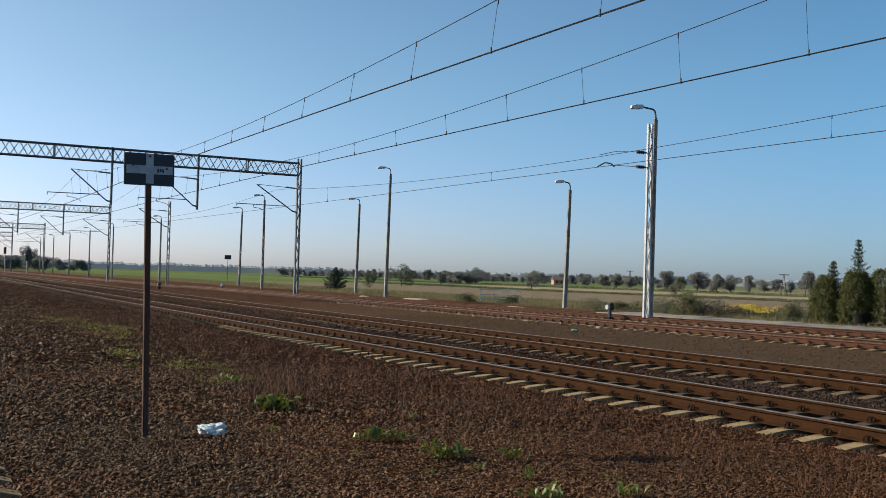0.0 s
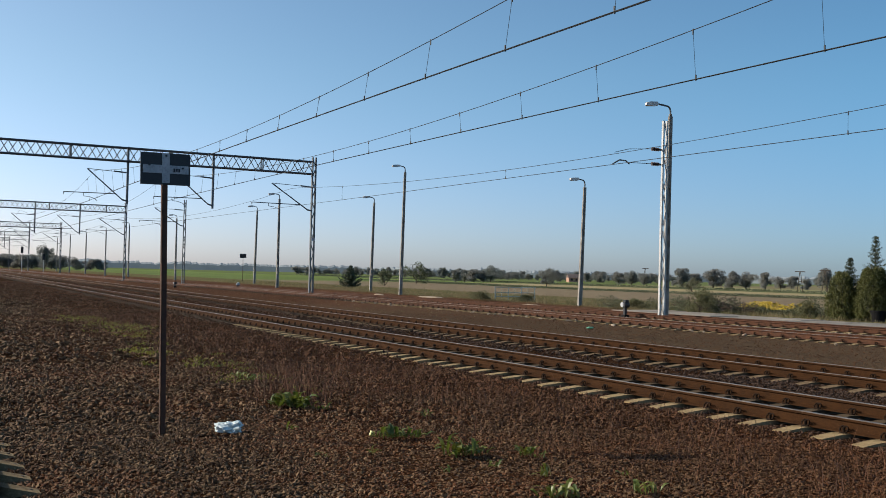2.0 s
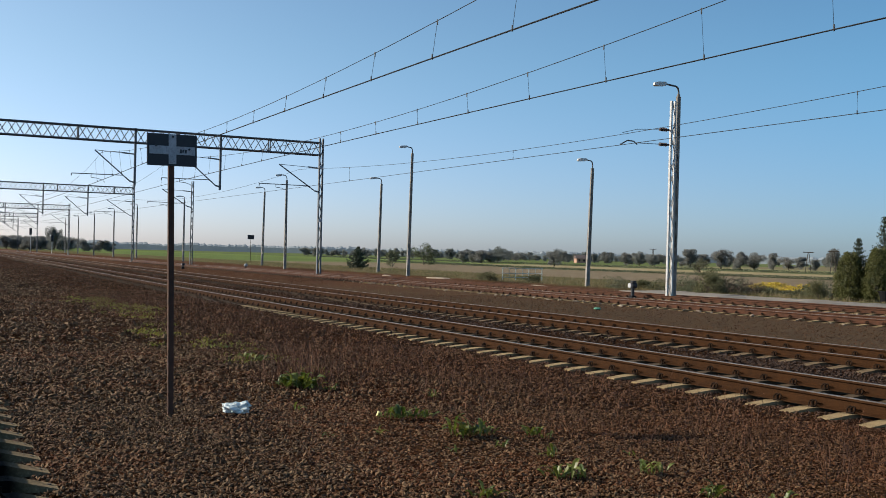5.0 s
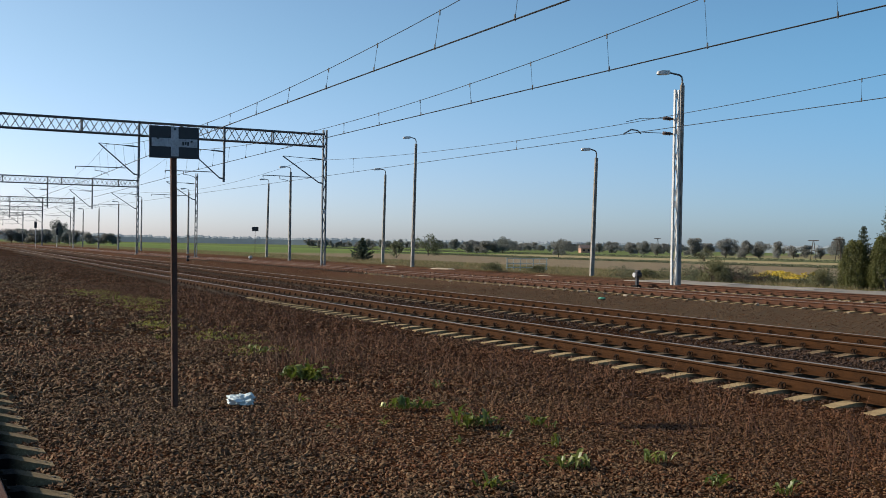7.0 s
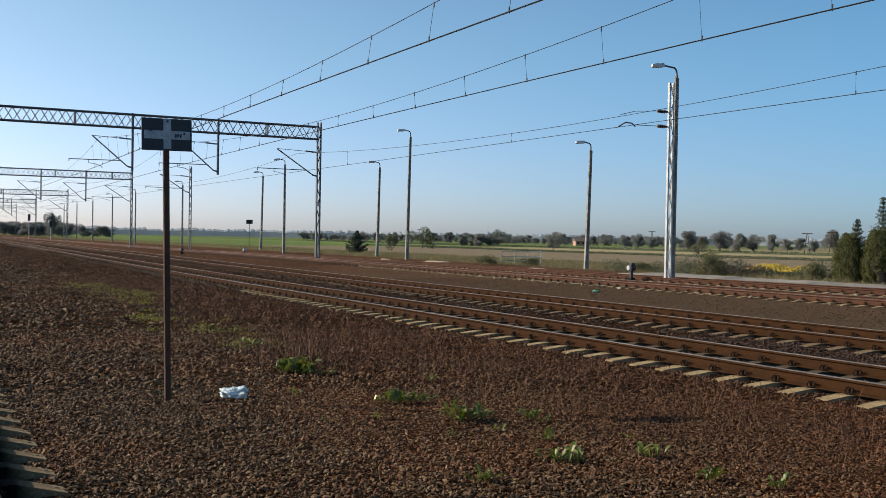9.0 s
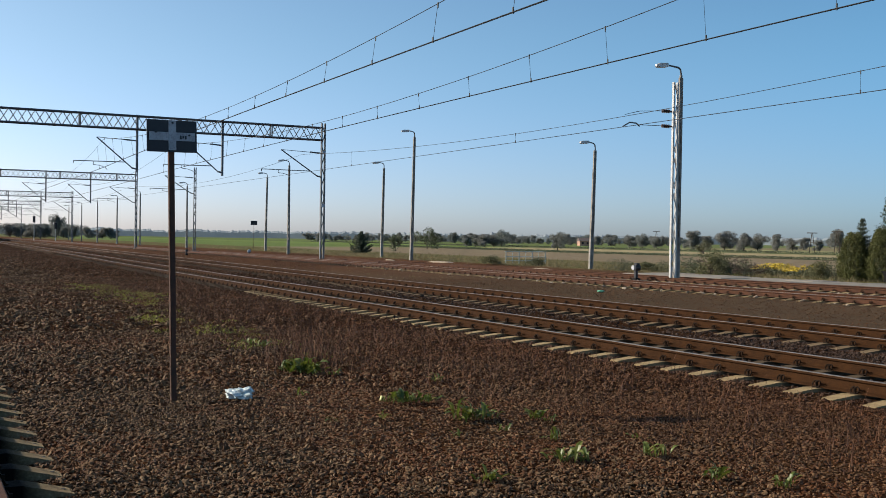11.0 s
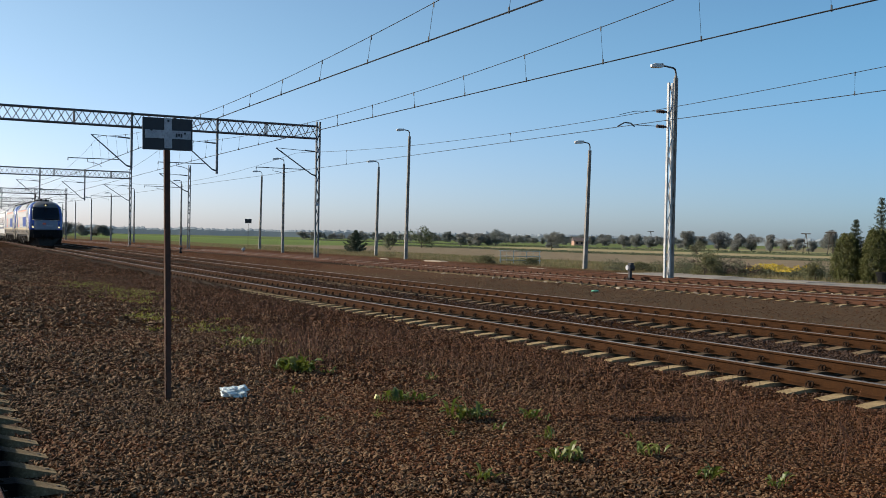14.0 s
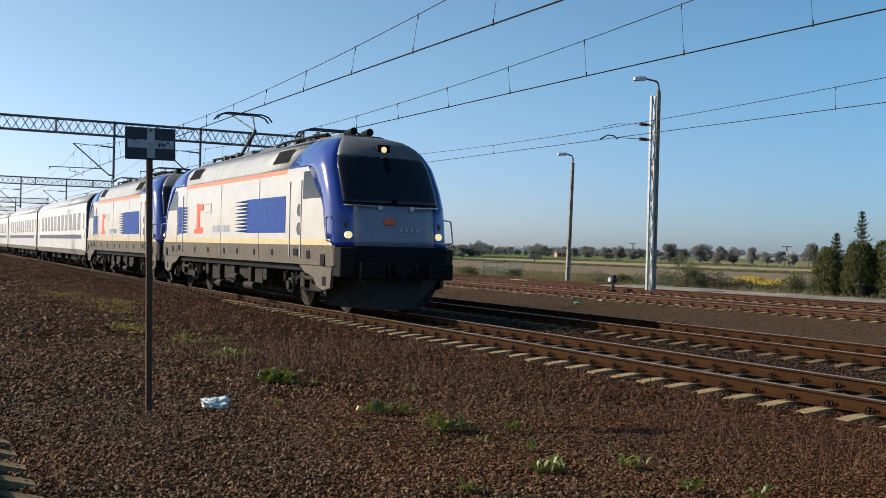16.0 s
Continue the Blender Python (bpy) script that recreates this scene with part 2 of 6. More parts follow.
def rod(bm, a, b, r, n=6, r2=None):
    """A round bar from a to b."""
    a, b = Vector(a), Vector(b)
    d = (b - a).normalized()
    u = d.cross(Vector((0, 0, 1)) if abs(d.z) < 0.9 else Vector((1, 0, 0))).normalized()
    v = d.cross(u)
    r2 = r if r2 is None else r2
    rings = []
    for p, rr in ((a, r), (b, r2)):
        rings.append([bm.verts.new(p + (u * math.cos(2 * math.pi * i / n) + v * math.sin(2 * math.pi * i / n)) * rr) for i in range(n)])
    for i in range(n):
        bm.faces.new((rings[0][i], rings[0][(i + 1) % n], rings[1][(i + 1) % n], rings[1][i]))
    bm.faces.new(rings[0][::-1])
    bm.faces.new(rings[1])
    return bm


def bar(bm, a, b, w, h=None):
    """A square bar from a to b."""
    return rod(bm, a, b, w * 0.707, 4, None if h is None else h)


def tube(bm, pts, r, n=6):
    for a, b in zip(pts, pts[1:]):
        rod(bm, a, b, r, n)
    return bm


def sweep(bm, profile, path, mats=None):
    """Extrude a closed profile [(across, up)] along path [(x, y, z)] that runs mainly along y."""
    rings = []
    for x, y, z in path:
        rings.append([bm.verts.new((x + a, y, z + u)) for a, u in profile])
    n = len(profile)
    for r0, r1 in zip(rings, rings[1:]):
        for i in range(n):
            f = bm.faces.new((r0[i], r1[i], r1[(i + 1) % n], r0[(i + 1) % n]))
            if mats:
                f.material_index = mats[i]
    bm.faces.new(rings[0])
    bm.faces.new(rings[-1][::-1])
    return bm


# ---- the lie of the tracks ----
def bend(y):
    """How far the main tracks swing to the right of straight at y."""
    if y < 0:
        return 0.0
    if y < 80:
        return 0.00025 * y * y
    return 1.6 + 0.0298 * (y - 80)


TRACK_1, TRACK_2 = 11.03, 15.78
RAIL_TOP = 0.18
GAUGE = 1.505


def centre_1(y):
    return TRACK_1 + bend(y)


def centre_2(y):
    return TRACK_2 + bend(y)


def centre_0(y):
    return -0.2 + bend(y)


def centre_3(y):
    return 26.5 + 0.0009 * max(0.0, 40 - y) ** 2 + bend(y) * 0.25


def centre_4(y):
    return 31.3 + 0.0022 * max(0.0, 52 - y) ** 2 - 0.05 * max(0.0, min(y, 110) - 52)


# ---- ground ----
def fall(x):
    """The fields lie a little lower than the line, further out."""
    return -0.004 * min(max(x - 60.0, 0.0), 340.0)


def make_ground():
    xs = [-3500, -900, -300, -120, -60, -30] + [x * 2.0 for x in range(-10, 31)] + [70, 85, 100, 130, 170, 220, 300, 450, 700, 1200, 3500]
    ys = [-3500, -900, -300, -100, -40, -20] + [y * 2.0 for y in range(-5, 61)] + [130, 145, 165, 190, 220, 260, 320, 420, 600, 900, 1500, 3500]
    bm = bmesh.new()
    rows = []
    for y in ys:
        row = []
        for x in xs:
            z = -0.045 + fall(x)
            if -20 < x < 36 and -10 < y < 120:
                z += 0.025 * noise.noise((x * 0.33, y * 0.33, 0))
            row.append(bm.verts.new((x, y, z)))
        rows.append(row)
    for r0, r1 in zip(rows, rows[1:]):
        for i in range(len(xs) - 1):
            bm.faces.new((r0[i], r0[i + 1], r1[i + 1], r1[i]))
    ob = part("ground", bm, M_GROUND, None, smooth=True)
    tagged(ob, "brown ballast running into rough grass and open fields", "ground", kind="structure")


make_ground()

RAIL_PROFILE = [(-0.075, 0.0), (0.075, 0.0), (0.075, 0.012), (0.012, 0.03), (0.009, 0.13), (0.036, 0.14), (0.036, 0.166),
                (0.028, 0.172), (-0.028, 0.172), (-0.036, 0.166), (-0.036, 0.14), (-0.009, 0.13), (-0.012, 0.03), (-0.075, 0.012)]


def sleeper_mesh(length, mat, seat=-0.01):
    bm = bmesh.new()
    h = length / 2
    half = [(h, 0.13, 0.088, -0.05), (h - 0.03, 0.14, 0.1, -0.042), (0.96, 0.14, 0.1, seat), (0.55, 0.13, 0.095, seat), (0.3, 0.12, 0.085, -0.04)]
    rings = []
    for x, w, wt, top in [(-x, *q) for x, *q in half] + half[::-1]:
        rings.append([bm.verts.new(v) for v in ((x, -w, -0.2), (x, w, -0.2), (x, wt, top), (x, -wt, top))])
    for a, b in zip(rings, rings[1:]):
        for i in range(4):
            bm.faces.new((a[i], b[i], b[(i + 1) % 4], a[(i + 1) % 4]))
    bm.faces.new(rings[0])
    bm.faces.new(rings[-1][::-1])
    me = bpy.data.meshes.new("sleeper")
    bm.to_mesh(me)
    bm.free()
    me.materials.append(mat)
    return me


def clip_mesh():
    """A spring clip on its shoulder, for one side of a rail's foot."""
    bm = bmesh.new()
    box(bm, 0.07, 0.13, -0.04, 0.04, -0.02, 0.012)
    for s in (-1, 1):
        loop = [(0.09 + 0.02 * math.cos(a * math.pi / 4), 0.024 * s + 0.036 * math.sin(a * math.pi / 4), 0.045 - 0.04 * math.cos(a * math.pi / 4)) for a in range(9)]
        tube(bm, loop, 0.010, 4)
    rod(bm, (0.09, 0, 0.0), (0.09, 0, 0.07), 0.02, 6)
    me = bpy.data.meshes.new("rail_clip")
    bm.to_mesh(me)
    bm.free()
    me.materials.append(M_CLIP)
    return me


SLEEPER_MID = sleeper_mesh(2.62, M_SLEEPER_DULL)
SLEEPER_LONG, SLEEPER_SHORT, CLIP = sleeper_mesh(2.62, M_SLEEPER), sleeper_mesh(2.62, M_SLEEPER_SHADED, 0.04), clip_mesh()


def merged(name, me, places, parent, mat):
    """Many copies of one mesh joined in one object."""
    vs = np.array([v.co[:] for v in me.vertices])
    faces = [tuple(p.vertices) for p in me.polygons]
    allv, allf = [], []
    for k, (x, y, z, rz, sx) in enumerate(places):
        c, s = math.cos(rz), math.sin(rz)
        v = vs * np.array([sx, 1, 1])
        allv.append(np.stack([x + v[:, 0] * c - v[:, 1] * s, y + v[:, 0] * s + v[:, 1] * c, z + v[:, 2]], 1))
        allf += [tuple(i + k * len(vs) for i in f) for f in faces]
    out = bpy.data.meshes.new(name)
    out.from_pydata(np.concatenate(allv).tolist(), [], allf)
    out.materials.append(mat)
    ob = new(name, out)
    ob.parent = parent
    return tagged(ob, kind="stuff")


def make_track(number, centre, y0, y1, near, label, head, web, start=0.0, far_rise=0.0, sleeper=SLEEPER_LONG, lift=0.0):
    """Two rails on sleepers; those within near = (y, y) are parts one by one."""
    tr = thing("track_%d" % number, pose(0, 0, 0), label, "railway track", kind="structure")
    ys = [y0 + 3.0 * i for i in range(60)] + [y0 + 177 + (y1 - y0 - 177) * i / 60 for i in range(1, 61)] if y1 - y0 > 200 else [y0 + (y1 - y0) * i / 60 for i in range(61)]
    for side in (-1, 1):
        bm = bmesh.new()
        rise = far_rise * (side + 1) / 2
        sweep(bm, RAIL_PROFILE, [(centre(y) + side * GAUGE / 2, y, RAIL_TOP - 0.172 + rise + lift) for y in ys], [1] * 6 + [0, 0, 0] + [1] * 5)
        part("rail", bm, [head, web], tr)
    far_s, far_c, y = [], [], start
    while y > y0 + 0.6:
        y -= 0.6
    while y < y1:
        turn = -math.atan((centre(y + 1) - centre(y - 1)) / 2)
        rnd = random.uniform(-0.012, 0.012)
        inside = near[0] <= y <= near[1]
        if inside:
            ob = new("sleeper", sleeper)
            ob.parent = tr
            ob.matrix_basis = pose(centre(y) + rnd, y, 0.02 + far_rise / 2, 0, -math.degrees(far_rise / 1.5), math.degrees(turn))
        elif y < 150:
            far_s.append((centre(y) + rnd, y, 0.02 + far_rise / 2, turn, 1))
        for side in (-1, 1):
            for inner in (-1, 1):
                p = (centre(y) + side * GAUGE / 2, y, 0.008 + lift + far_rise * (side + 1) / 2)
                if inside and near[2]:
                    ob = new("rail_clip", CLIP)
                    ob.parent = tr
                    ob.matrix_basis = pose(*p, 0, 0, 0 if inner == 1 else 180)
                elif y < 100:
                    far_c.append((*p, 0 if inner == 1 else math.pi, 1))
        y += 0.6
    merged("distant_sleepers", sleeper, far_s, tr, sleeper.materials[0])
    merged("distant_clips", CLIP, far_c, tr, M_CLIP)
    return tr


make_track(1, centre_1, -40, 960, (4, 34, True), "concrete-sleepered main track with rusty rails and polished heads", M_RAIL_HEAD, M_RAIL_WEB, 16.22, 0.005)
make_track(2, centre_2, -40, 620, (6, 40, True), "second main track on concrete sleepers with rusty rails", M_RAIL_HEAD, M_RAIL_WEB, 16.3, 0.02, SLEEPER_MID)
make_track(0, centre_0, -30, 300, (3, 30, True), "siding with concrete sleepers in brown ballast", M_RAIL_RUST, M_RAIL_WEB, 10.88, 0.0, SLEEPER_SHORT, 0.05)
make_track(3, centre_3, -30, 330, (15, 60, False), "siding with red-rusted rails and pale sleeper ends", M_RAIL_HEAD, M_RAIL_RUST, 20.0)
make_track(4, centre_4, -30, 110, (20, 60, False), "outer siding with red-rusted rails", M_RAIL_RUST, M_RAIL_RUST, 20.0)


# ---- overhead line ----
def truss(bm, x0, x1, z0, z1, d, step=0.55):
    """A lattice beam between x0 and x1."""
    for y in (-d, d):
        for z in (z0, z1):
            bar(bm, (x0, y, z), (x1, y, z), 0.085)
        n = max(2, int((x1 - x0) / step))
        for i in range(n):
            a, b = x0 + (x1 - x0) * i / n, x0 + (x1 - x0) * (i + 1) / n
            up = (i + (y > 0)) % 2
            bar(bm, (a, y, z0 if up else z1), (b, y, z1 if up else z0), 0.04)
        for i in range(0, n + 1, 12):
            a = x0 + (x1 - x0) * i / n
            bar(bm, (a, y, z0), (a, y, z1), 0.07)
    n = int((x1 - x0) / 1.3)
    for i in range(n + 1):
        a = x0 + (x1 - x0) * i / n
        for z in (z0, z1):
            bar(bm, (a, -d, z), (a, d, z), 0.045)
    return bm


def cantilever(x, z, reach, parent, tall=2.05):
    """A hinged bracket that reaches to -x from a post at x; z is its lower hinge."""
    bm = bmesh.new()
    tip = (x - reach, 0, z + tall)
    rod(bm, (x, 0, z), (x - 0.35, 0, z + 0.08), 0.06)
    rod(bm, (x - 0.3, 0, z + 0.06), tip, 0.045)
    rod(bm, (x, 0, z + tall - 0.12), tip, 0.022)
    rod(bm, (x - 0.1, 0, z + tall - 0.12), (x - 0.9, 0, z + tall - 0.07), 0.055)
    a = (x - reach * 0.27, 0, z + tall * 0.22)
    rod(bm, a, (x - reach - 1.45, 0, z + 0.42), 0.032)
    tube(bm, [(x - reach - 0.2, 0, z + 0.40), (x - reach - 0.2, 0, z + 0.2), (x - reach + 0.2, 0, z + 0.16), (x - reach + 0.55, 0, z + 0.05), (x - reach + 0.7, 0, z - 0.1)], 0.02)
    rod(bm, (x - reach - 1.45, 0, z + 0.42), (x - reach - 1.45, 0, z + 0.25), 0.03)
    return part("cantilever", bm, M_GANTRY, parent)


def lattice_leg(bm, x, y, z0, z1, w=0.22, d=0.2, t=0.09):
    for sx in (-1, 1):
        box(bm, x + sx * w - t / 2, x + sx * w + t / 2, y - d / 2, y + d / 2, z0, z1)
    n = int((z1 - z0) / 0.75)
    for i in range(n):
        a = z0 + (z1 - z0) * i / n
        b = z0 + (z1 - z0) * (i + 1) / n
        s = 1 if i % 2 else -1
        bar(bm, (x - s * w, y, a), (x + s * w, y, b), 0.05)
    return bm


def gantry(y, x_leg, posts, base_z=-0.05, left=-9.0, top=9.82, depth=0.9, low=6.0):
    """top: the beam's upper edge; low: where the drop posts end."""
    g = thing("catenary_gantry", pose(0, y, 0), "grey steel portal gantry with a lattice beam across the tracks", "gantry", "gantries over the tracks")
    bm = bmesh.new()
    lattice_leg(bm, x_leg, 0, base_z, top + 0.35, 0.125 if y < 100 else 0.1)
    part("leg", bm, M_GANTRY, g)
    bm = bmesh.new()
    box(bm, x_leg - 0.3, x_leg + 0.3, -0.25, 0.25, -0.2, 0.08, 0.04)
    part("foundation", bm, M_CONC_POLE, g)
    bm = bmesh.new()
    lattice_leg(bm, left, 0, base_z, top + 0.35)
    part("leg", bm, M_GANTRY, g)
    bm = bmesh.new()
    truss(bm, left, x_leg - 0.15, top - depth, top, 0.22)
    part("beam", bm, M_GANTRY, g)
    for x in posts:
        bm = bmesh.new()
        box(bm, x - 0.07, x + 0.07, -0.07, 0.07, low, top + 0.1)
        part("drop_post", bm, M_GANTRY, g)
        cantilever(x, low + 0.22, 2.65, g)
    cantilever(x_leg - 0.13, low + 0.2, 3.1, g, 1.88)
    for z in (8.0, 4.1):
        bm = bmesh.new()
        box(bm, x_leg - 0.14, x_leg + 0.14, -0.16, -0.12, z - 0.12, z + 0.12)
        part("number_plate", bm, M_WHITE, g)
    return g


gantry(73.9, 28.0, [20.45, 14.55])
gantry(135.0, 26.55, [21.1, 15.95], top=9.2, depth=0.82, low=5.5)
gantry(204.0, 28.7, [23.3, 17.8], top=9.2, depth=0.87, low=5.4)
gantry(268.0, 30.6, [25.2, 19.8], top=9.25, depth=0.87, low=5.45)
gantry(332.0, 32.6, [27.2, 21.8], top=9.25, depth=0.87, low=5.45)


def wire_pair(name, centre, contact, low, sag, supports, zig=0.2, drop=3.7, double=False, first=None):
    """Contact wire, messenger and droppers over one track."""
    w = thing(name, pose(0, 0, 0), "dark overhead contact line with messenger wire and droppers", "overhead wire")
    y0, y1 = supports[0], supports[-1]

    def off(y):
        k = (y - supports[0]) / 65.5
        return centre(y) + zig * (1 - 2 * abs((k % 2) - 1))

    def mess(y):
        for a, b in zip(supports, supports[1:]):
            if a <= y <= b:
                return low + sag * ((y - (a + b) / 2) / ((b - a) / 2)) ** 2
        return low + sag

    ys = np.arange(y0, y1 + 0.1, 2.2)
    bm = bmesh.new()
    for dx in ((-0.02, 0.02) if double else (0.0,)):
        tube(bm, [(off(y) + dx, y, contact) for y in ys], 0.0105 if double else 0.013, 4)
    part("contact_wire", bm, M_WIRE, w)
    bm = bmesh.new()
    tube(bm, [(centre(y), y, mess(y)) for y in ys], 0.011, 4)
    part("messenger_wire", bm, M_WIRE, w)
    y = y0 + (drop * 0.7 if first is None else first)
    while y < min(y1, 80):
        bm = bmesh.new()
        rod(bm, (off(y), y, contact), (centre(y), y, mess(y)), 0.006, 4)
        rod(bm, (off(y), y, contact - 0.03), (off(y), y, contact + 0.1), 0.02, 5)
        rod(bm, (centre(y), y, mess(y) - 0.1), (centre(y), y, mess(y) + 0.03), 0.018, 5)
        part("dropper", bm, M_WIRE, w)
        y += drop
    return w


SUP = (8.4, 73.9, 135.0, 204.0, 268.0, 332.0, 398.0)
wire_pair("overhead_line", centre_1, 6.36, 6.76, 1.45, SUP, double=True)
wire_pair("overhead_line", centre_2, 6.3, 6.72, 1.4, SUP, zig=-0.15, double=True)
wire_pair("overhead_line", lambda y: 26.5 - 0.006 * max(0, y - 60), 6.48, 6.88, 0.95, (8.4, 73.9, 135.0, 204.0, 268.0), zig=0.0, drop=20.6, first=15.0)


def lattice_mast(x, y, top, name="catenary_mast", w=0.135, mat=None):
    m = thing(name, pose(x, y, 0), "pale galvanised lattice steel mast beside the sidings", "mast")
    for sx in (-1, 1):
        bm = bmesh.new()
        k = 0.036
        a, b = sx * w, sx * w * 0.78
        vs = [bm.verts.new(v) for v in ((a - k, -0.06, -0.05), (a + k, -0.06, -0.05), (a + k, 0.06, -0.05), (a - k, 0.06, -0.05),
                                        (b - k, -0.06, top), (b + k, -0.06, top), (b + k, 0.06, top), (b - k, 0.06, top))]
        for q in ((0, 1, 5, 4), (1, 2, 6, 5), (2, 3, 7, 6), (3, 0, 4, 7), (4, 5, 6, 7), (3, 2, 1, 0)):
            bm.faces.new([vs[i] for i in q])
        part("channel", bm, mat or M_GALV, m)
    n = int(top / 0.8)
    for i in range(n):
        za, zb = top * i / n, top * (i + 1) / n
        wa, wb = w * (1 - 0.28 * za / top), w * (1 - 0.28 * zb / top)
        s = 1 if i % 2 else -1
        for dy in (-0.05, 0.05):
            bm = bmesh.new()
            bar(bm, (-s * wa, dy, za), (s * wb, dy, zb), 0.03)
            part("lacing_bar", bm, mat or M_GALV, m)
            s = -s
    bm = bmesh.new()
    box(bm, -0.28, 0.28, -0.25, 0.25, -0.2, 0.03, 0.03)
    part("foundation", bm, M_CONC_POLE, m)
    return m


mast = lattice_mast(31.2, 37.9, 8.98)
for z in (7.65, 6.98):
    bm = bmesh.new()
    rod(bm, (-0.2, 0, z), (-0.75, 0, z), 0.05)
    for k in range(4):
        rod(bm, (-0.36 - 0.11 * k, 0, z), (-0.40 - 0.11 * k, 0, z), 0.085, 8)
    part("insulator", bm, M_INSUL, mast)
bm = bmesh.new()
tube(bm, [(-0.75, 0, 7.65), (-3.3, -1.7, 7.3), (-4.6, -2.4, 7.0)], 0.012, 4)
tube(bm, [(-0.75, 0, 6.98), (-3.3, -1.7, 6.72)], 0.014, 4)
tube(bm, [(-3.3, -1.7, 6.66), (-3.6, -1.85, 6.76), (-4.1, -2.1, 6.74), (-4.7, -2.4, 6.5)], 0.03, 5)
part("pull_off_arm", bm, M_STEEL_DARK, mast)
mast2 = lattice_mast(27.35, 109.0, 8.75, w=0.12, mat=M_GANTRY)
cantilever(-0.15, 6.05, 2.95, mast2, 1.75)


def lamp_post(x, y, top, lean=0.0, arm=0.5, mat=None):
    """A slotted concrete pole with a curved arm and a street-light head."""
    lp = thing("lamp_post", pose(x, y, 0, 0, lean, 0), "slotted concrete lamp post with a single luminaire on a short arm", "lamp post", "lamp posts along the sidings")
    h = top - 0.45
    bm = bmesh.new()
    # two flanges joined by webs, with gaps between
    for sy in (-1, 1):
        vs = []
        for z, w in ((-0.1, 0.09), (h, 0.052)):
            for dx, dy in ((-w, sy * w * 1.0 - 0.045), (w, sy * w * 1.0 - 0.045), (w, sy * w + 0.045), (-w, sy * w + 0.045)):
                vs.append(bm.verts.new((dx, dy, z)))
        for q in ((0, 1, 5, 4), (1, 2, 6, 5), (2, 3, 7, 6), (3, 0, 4, 7), (4, 5, 6, 7), (3, 2, 1, 0)):
            bm.faces.new([vs[i] for i in q])
    z = 0.0
    while z < h:
        w = 0.09 - 0.038 * z / h
        box(bm, -w * 0.8, w * 0.8, -w, w, z, z + (1.4 if z < 0.1 else 0.32))
        z += 0.62 if z > 0.1 else 1.7
    part("pole", bm, mat or M_CONC_POLE, lp).matrix_basis = pose(0, 0, 0, 0, 0, 90)
    bm = bmesh.new()
    tube(bm, [(0, 0, h - 0.4), (0, 0, h + 0.22), (-0.05, 0, h + 0.38), (-0.15, 0, h + 0.45), (-arm, 0, h + 0.5)], 0.042, 7)
    part("arm", bm, M_STEEL_DARK, lp)
    bm = bmesh.new()
    rings = []
    for dx, hw, z0, z1 in ((0.0, 0.05, -0.04, 0.05), (-0.12, 0.13, -0.1, 0.09), (-0.55, 0.15, -0.12, 0.07), (-0.7, 0.07, -0.08, 0.02)):
        rings.append([bm.verts.new((-arm + dx, sy * hw, h + 0.5 + (z0 if sz < 0 else z1) - dx * -0.05)) for sy, sz in ((-1, -1), (1, -1), (1, 1), (-1, 1))])
    for a, b in zip(rings, rings[1:]):
        for i in range(4):
            bm.faces.new((a[i], a[(i + 1) % 4], b[(i + 1) % 4], b[i]))
    bm.faces.new(rings[0][::-1])
    bm.faces.new(rings[-1])
    part("luminaire", bm, M_LAMP, lp)
    return lp


for x, y, top, lean in ((38.0, 79.5, 10.6, 0.9), (40.1, 56.9, 8.1, 1.6), (41.3, 93.0, 8.9, 1.0), (35.75, 104.0, 9.5, 0.0), (40.6, 126.7, 9.5, 0.9),
                        (37.2, 152.7, 9.25, 0), (37.25, 185.9, 9.2, 0), (36.3, 201.9, 8.85, 0), (36.0, 221.5, 8.5, 0), (39.0, 262.0, 9.0, 0), (41.5, 301.0, 9.3, 0)):
    lamp_post(x, y, top, lean)
lamp_post(31.98, 38.6, 9.8, 0.6, arm=0.75)


# ---- the near sign ----
def sign(x, y, top, rz, w=0.548, h=0.35, lean=0.0, cross=True):
    s = thing("track_sign", pose(x, y, 0, 0, lean, rz), "black board with a worn white cross on a rusty steel post" if cross else "plain black board on a thin steel post", "railway sign")
    bm = bmesh.new()
    box(bm, -0.03, 0.03, -0.012, 0.012, -0.1, top - 0.02)
    box(bm, -0.03, -0.022, -0.012, 0.03, -0.1, top - 0.02)
    part("post", bm, M_POST, s)
    bm = bmesh.new()
    box(bm, -w / 2, w / 2, -0.03, -0.016, top - h, top, 0.003)
    part("board", bm, M_BLACK, s)
    if not cross:
        return s
    bm = bmesh.new()
    box(bm, -0.043, 0.043, -0.037, -0.03, top - h + 0.022, top - 0.004)
    box(bm, -w / 2 + 0.024, -0.0435, -0.037, -0.03, top - h * 0.64, top - h * 0.38)
    box(bm, 0.0435, w / 2 - 0.024, -0.037, -0.03, top - h * 0.64, top - h * 0.38)
    part("cross", bm, M_WHITE, s)
    for sx, z in ((-0.19, 0.135), (0.19, 0.16), (0.0, 0.03)):
        bm = bmesh.new()
        rod(bm, (sx, -0.05, top - z), (sx, -0.03, top - z), 0.012, 6)
        part("bolt", bm, M_BLACK, s)
    for i in range(3):
        bm = bmesh.new()
        box(bm, 0.085 + i * 0.028, 0.105 + i * 0.028, -0.04, -0.037, top - 0.205 + 0.008 * (i % 2), top - 0.165)
        part("scrawl", bm, M_BLACK, s)
    return s


sign(2.735, 11.76, 3.052, 8, w=0.568, lean=-1.25)
sign(47.2, 152.9, 4.03, -14, 0.95, 0.62, cross=False)


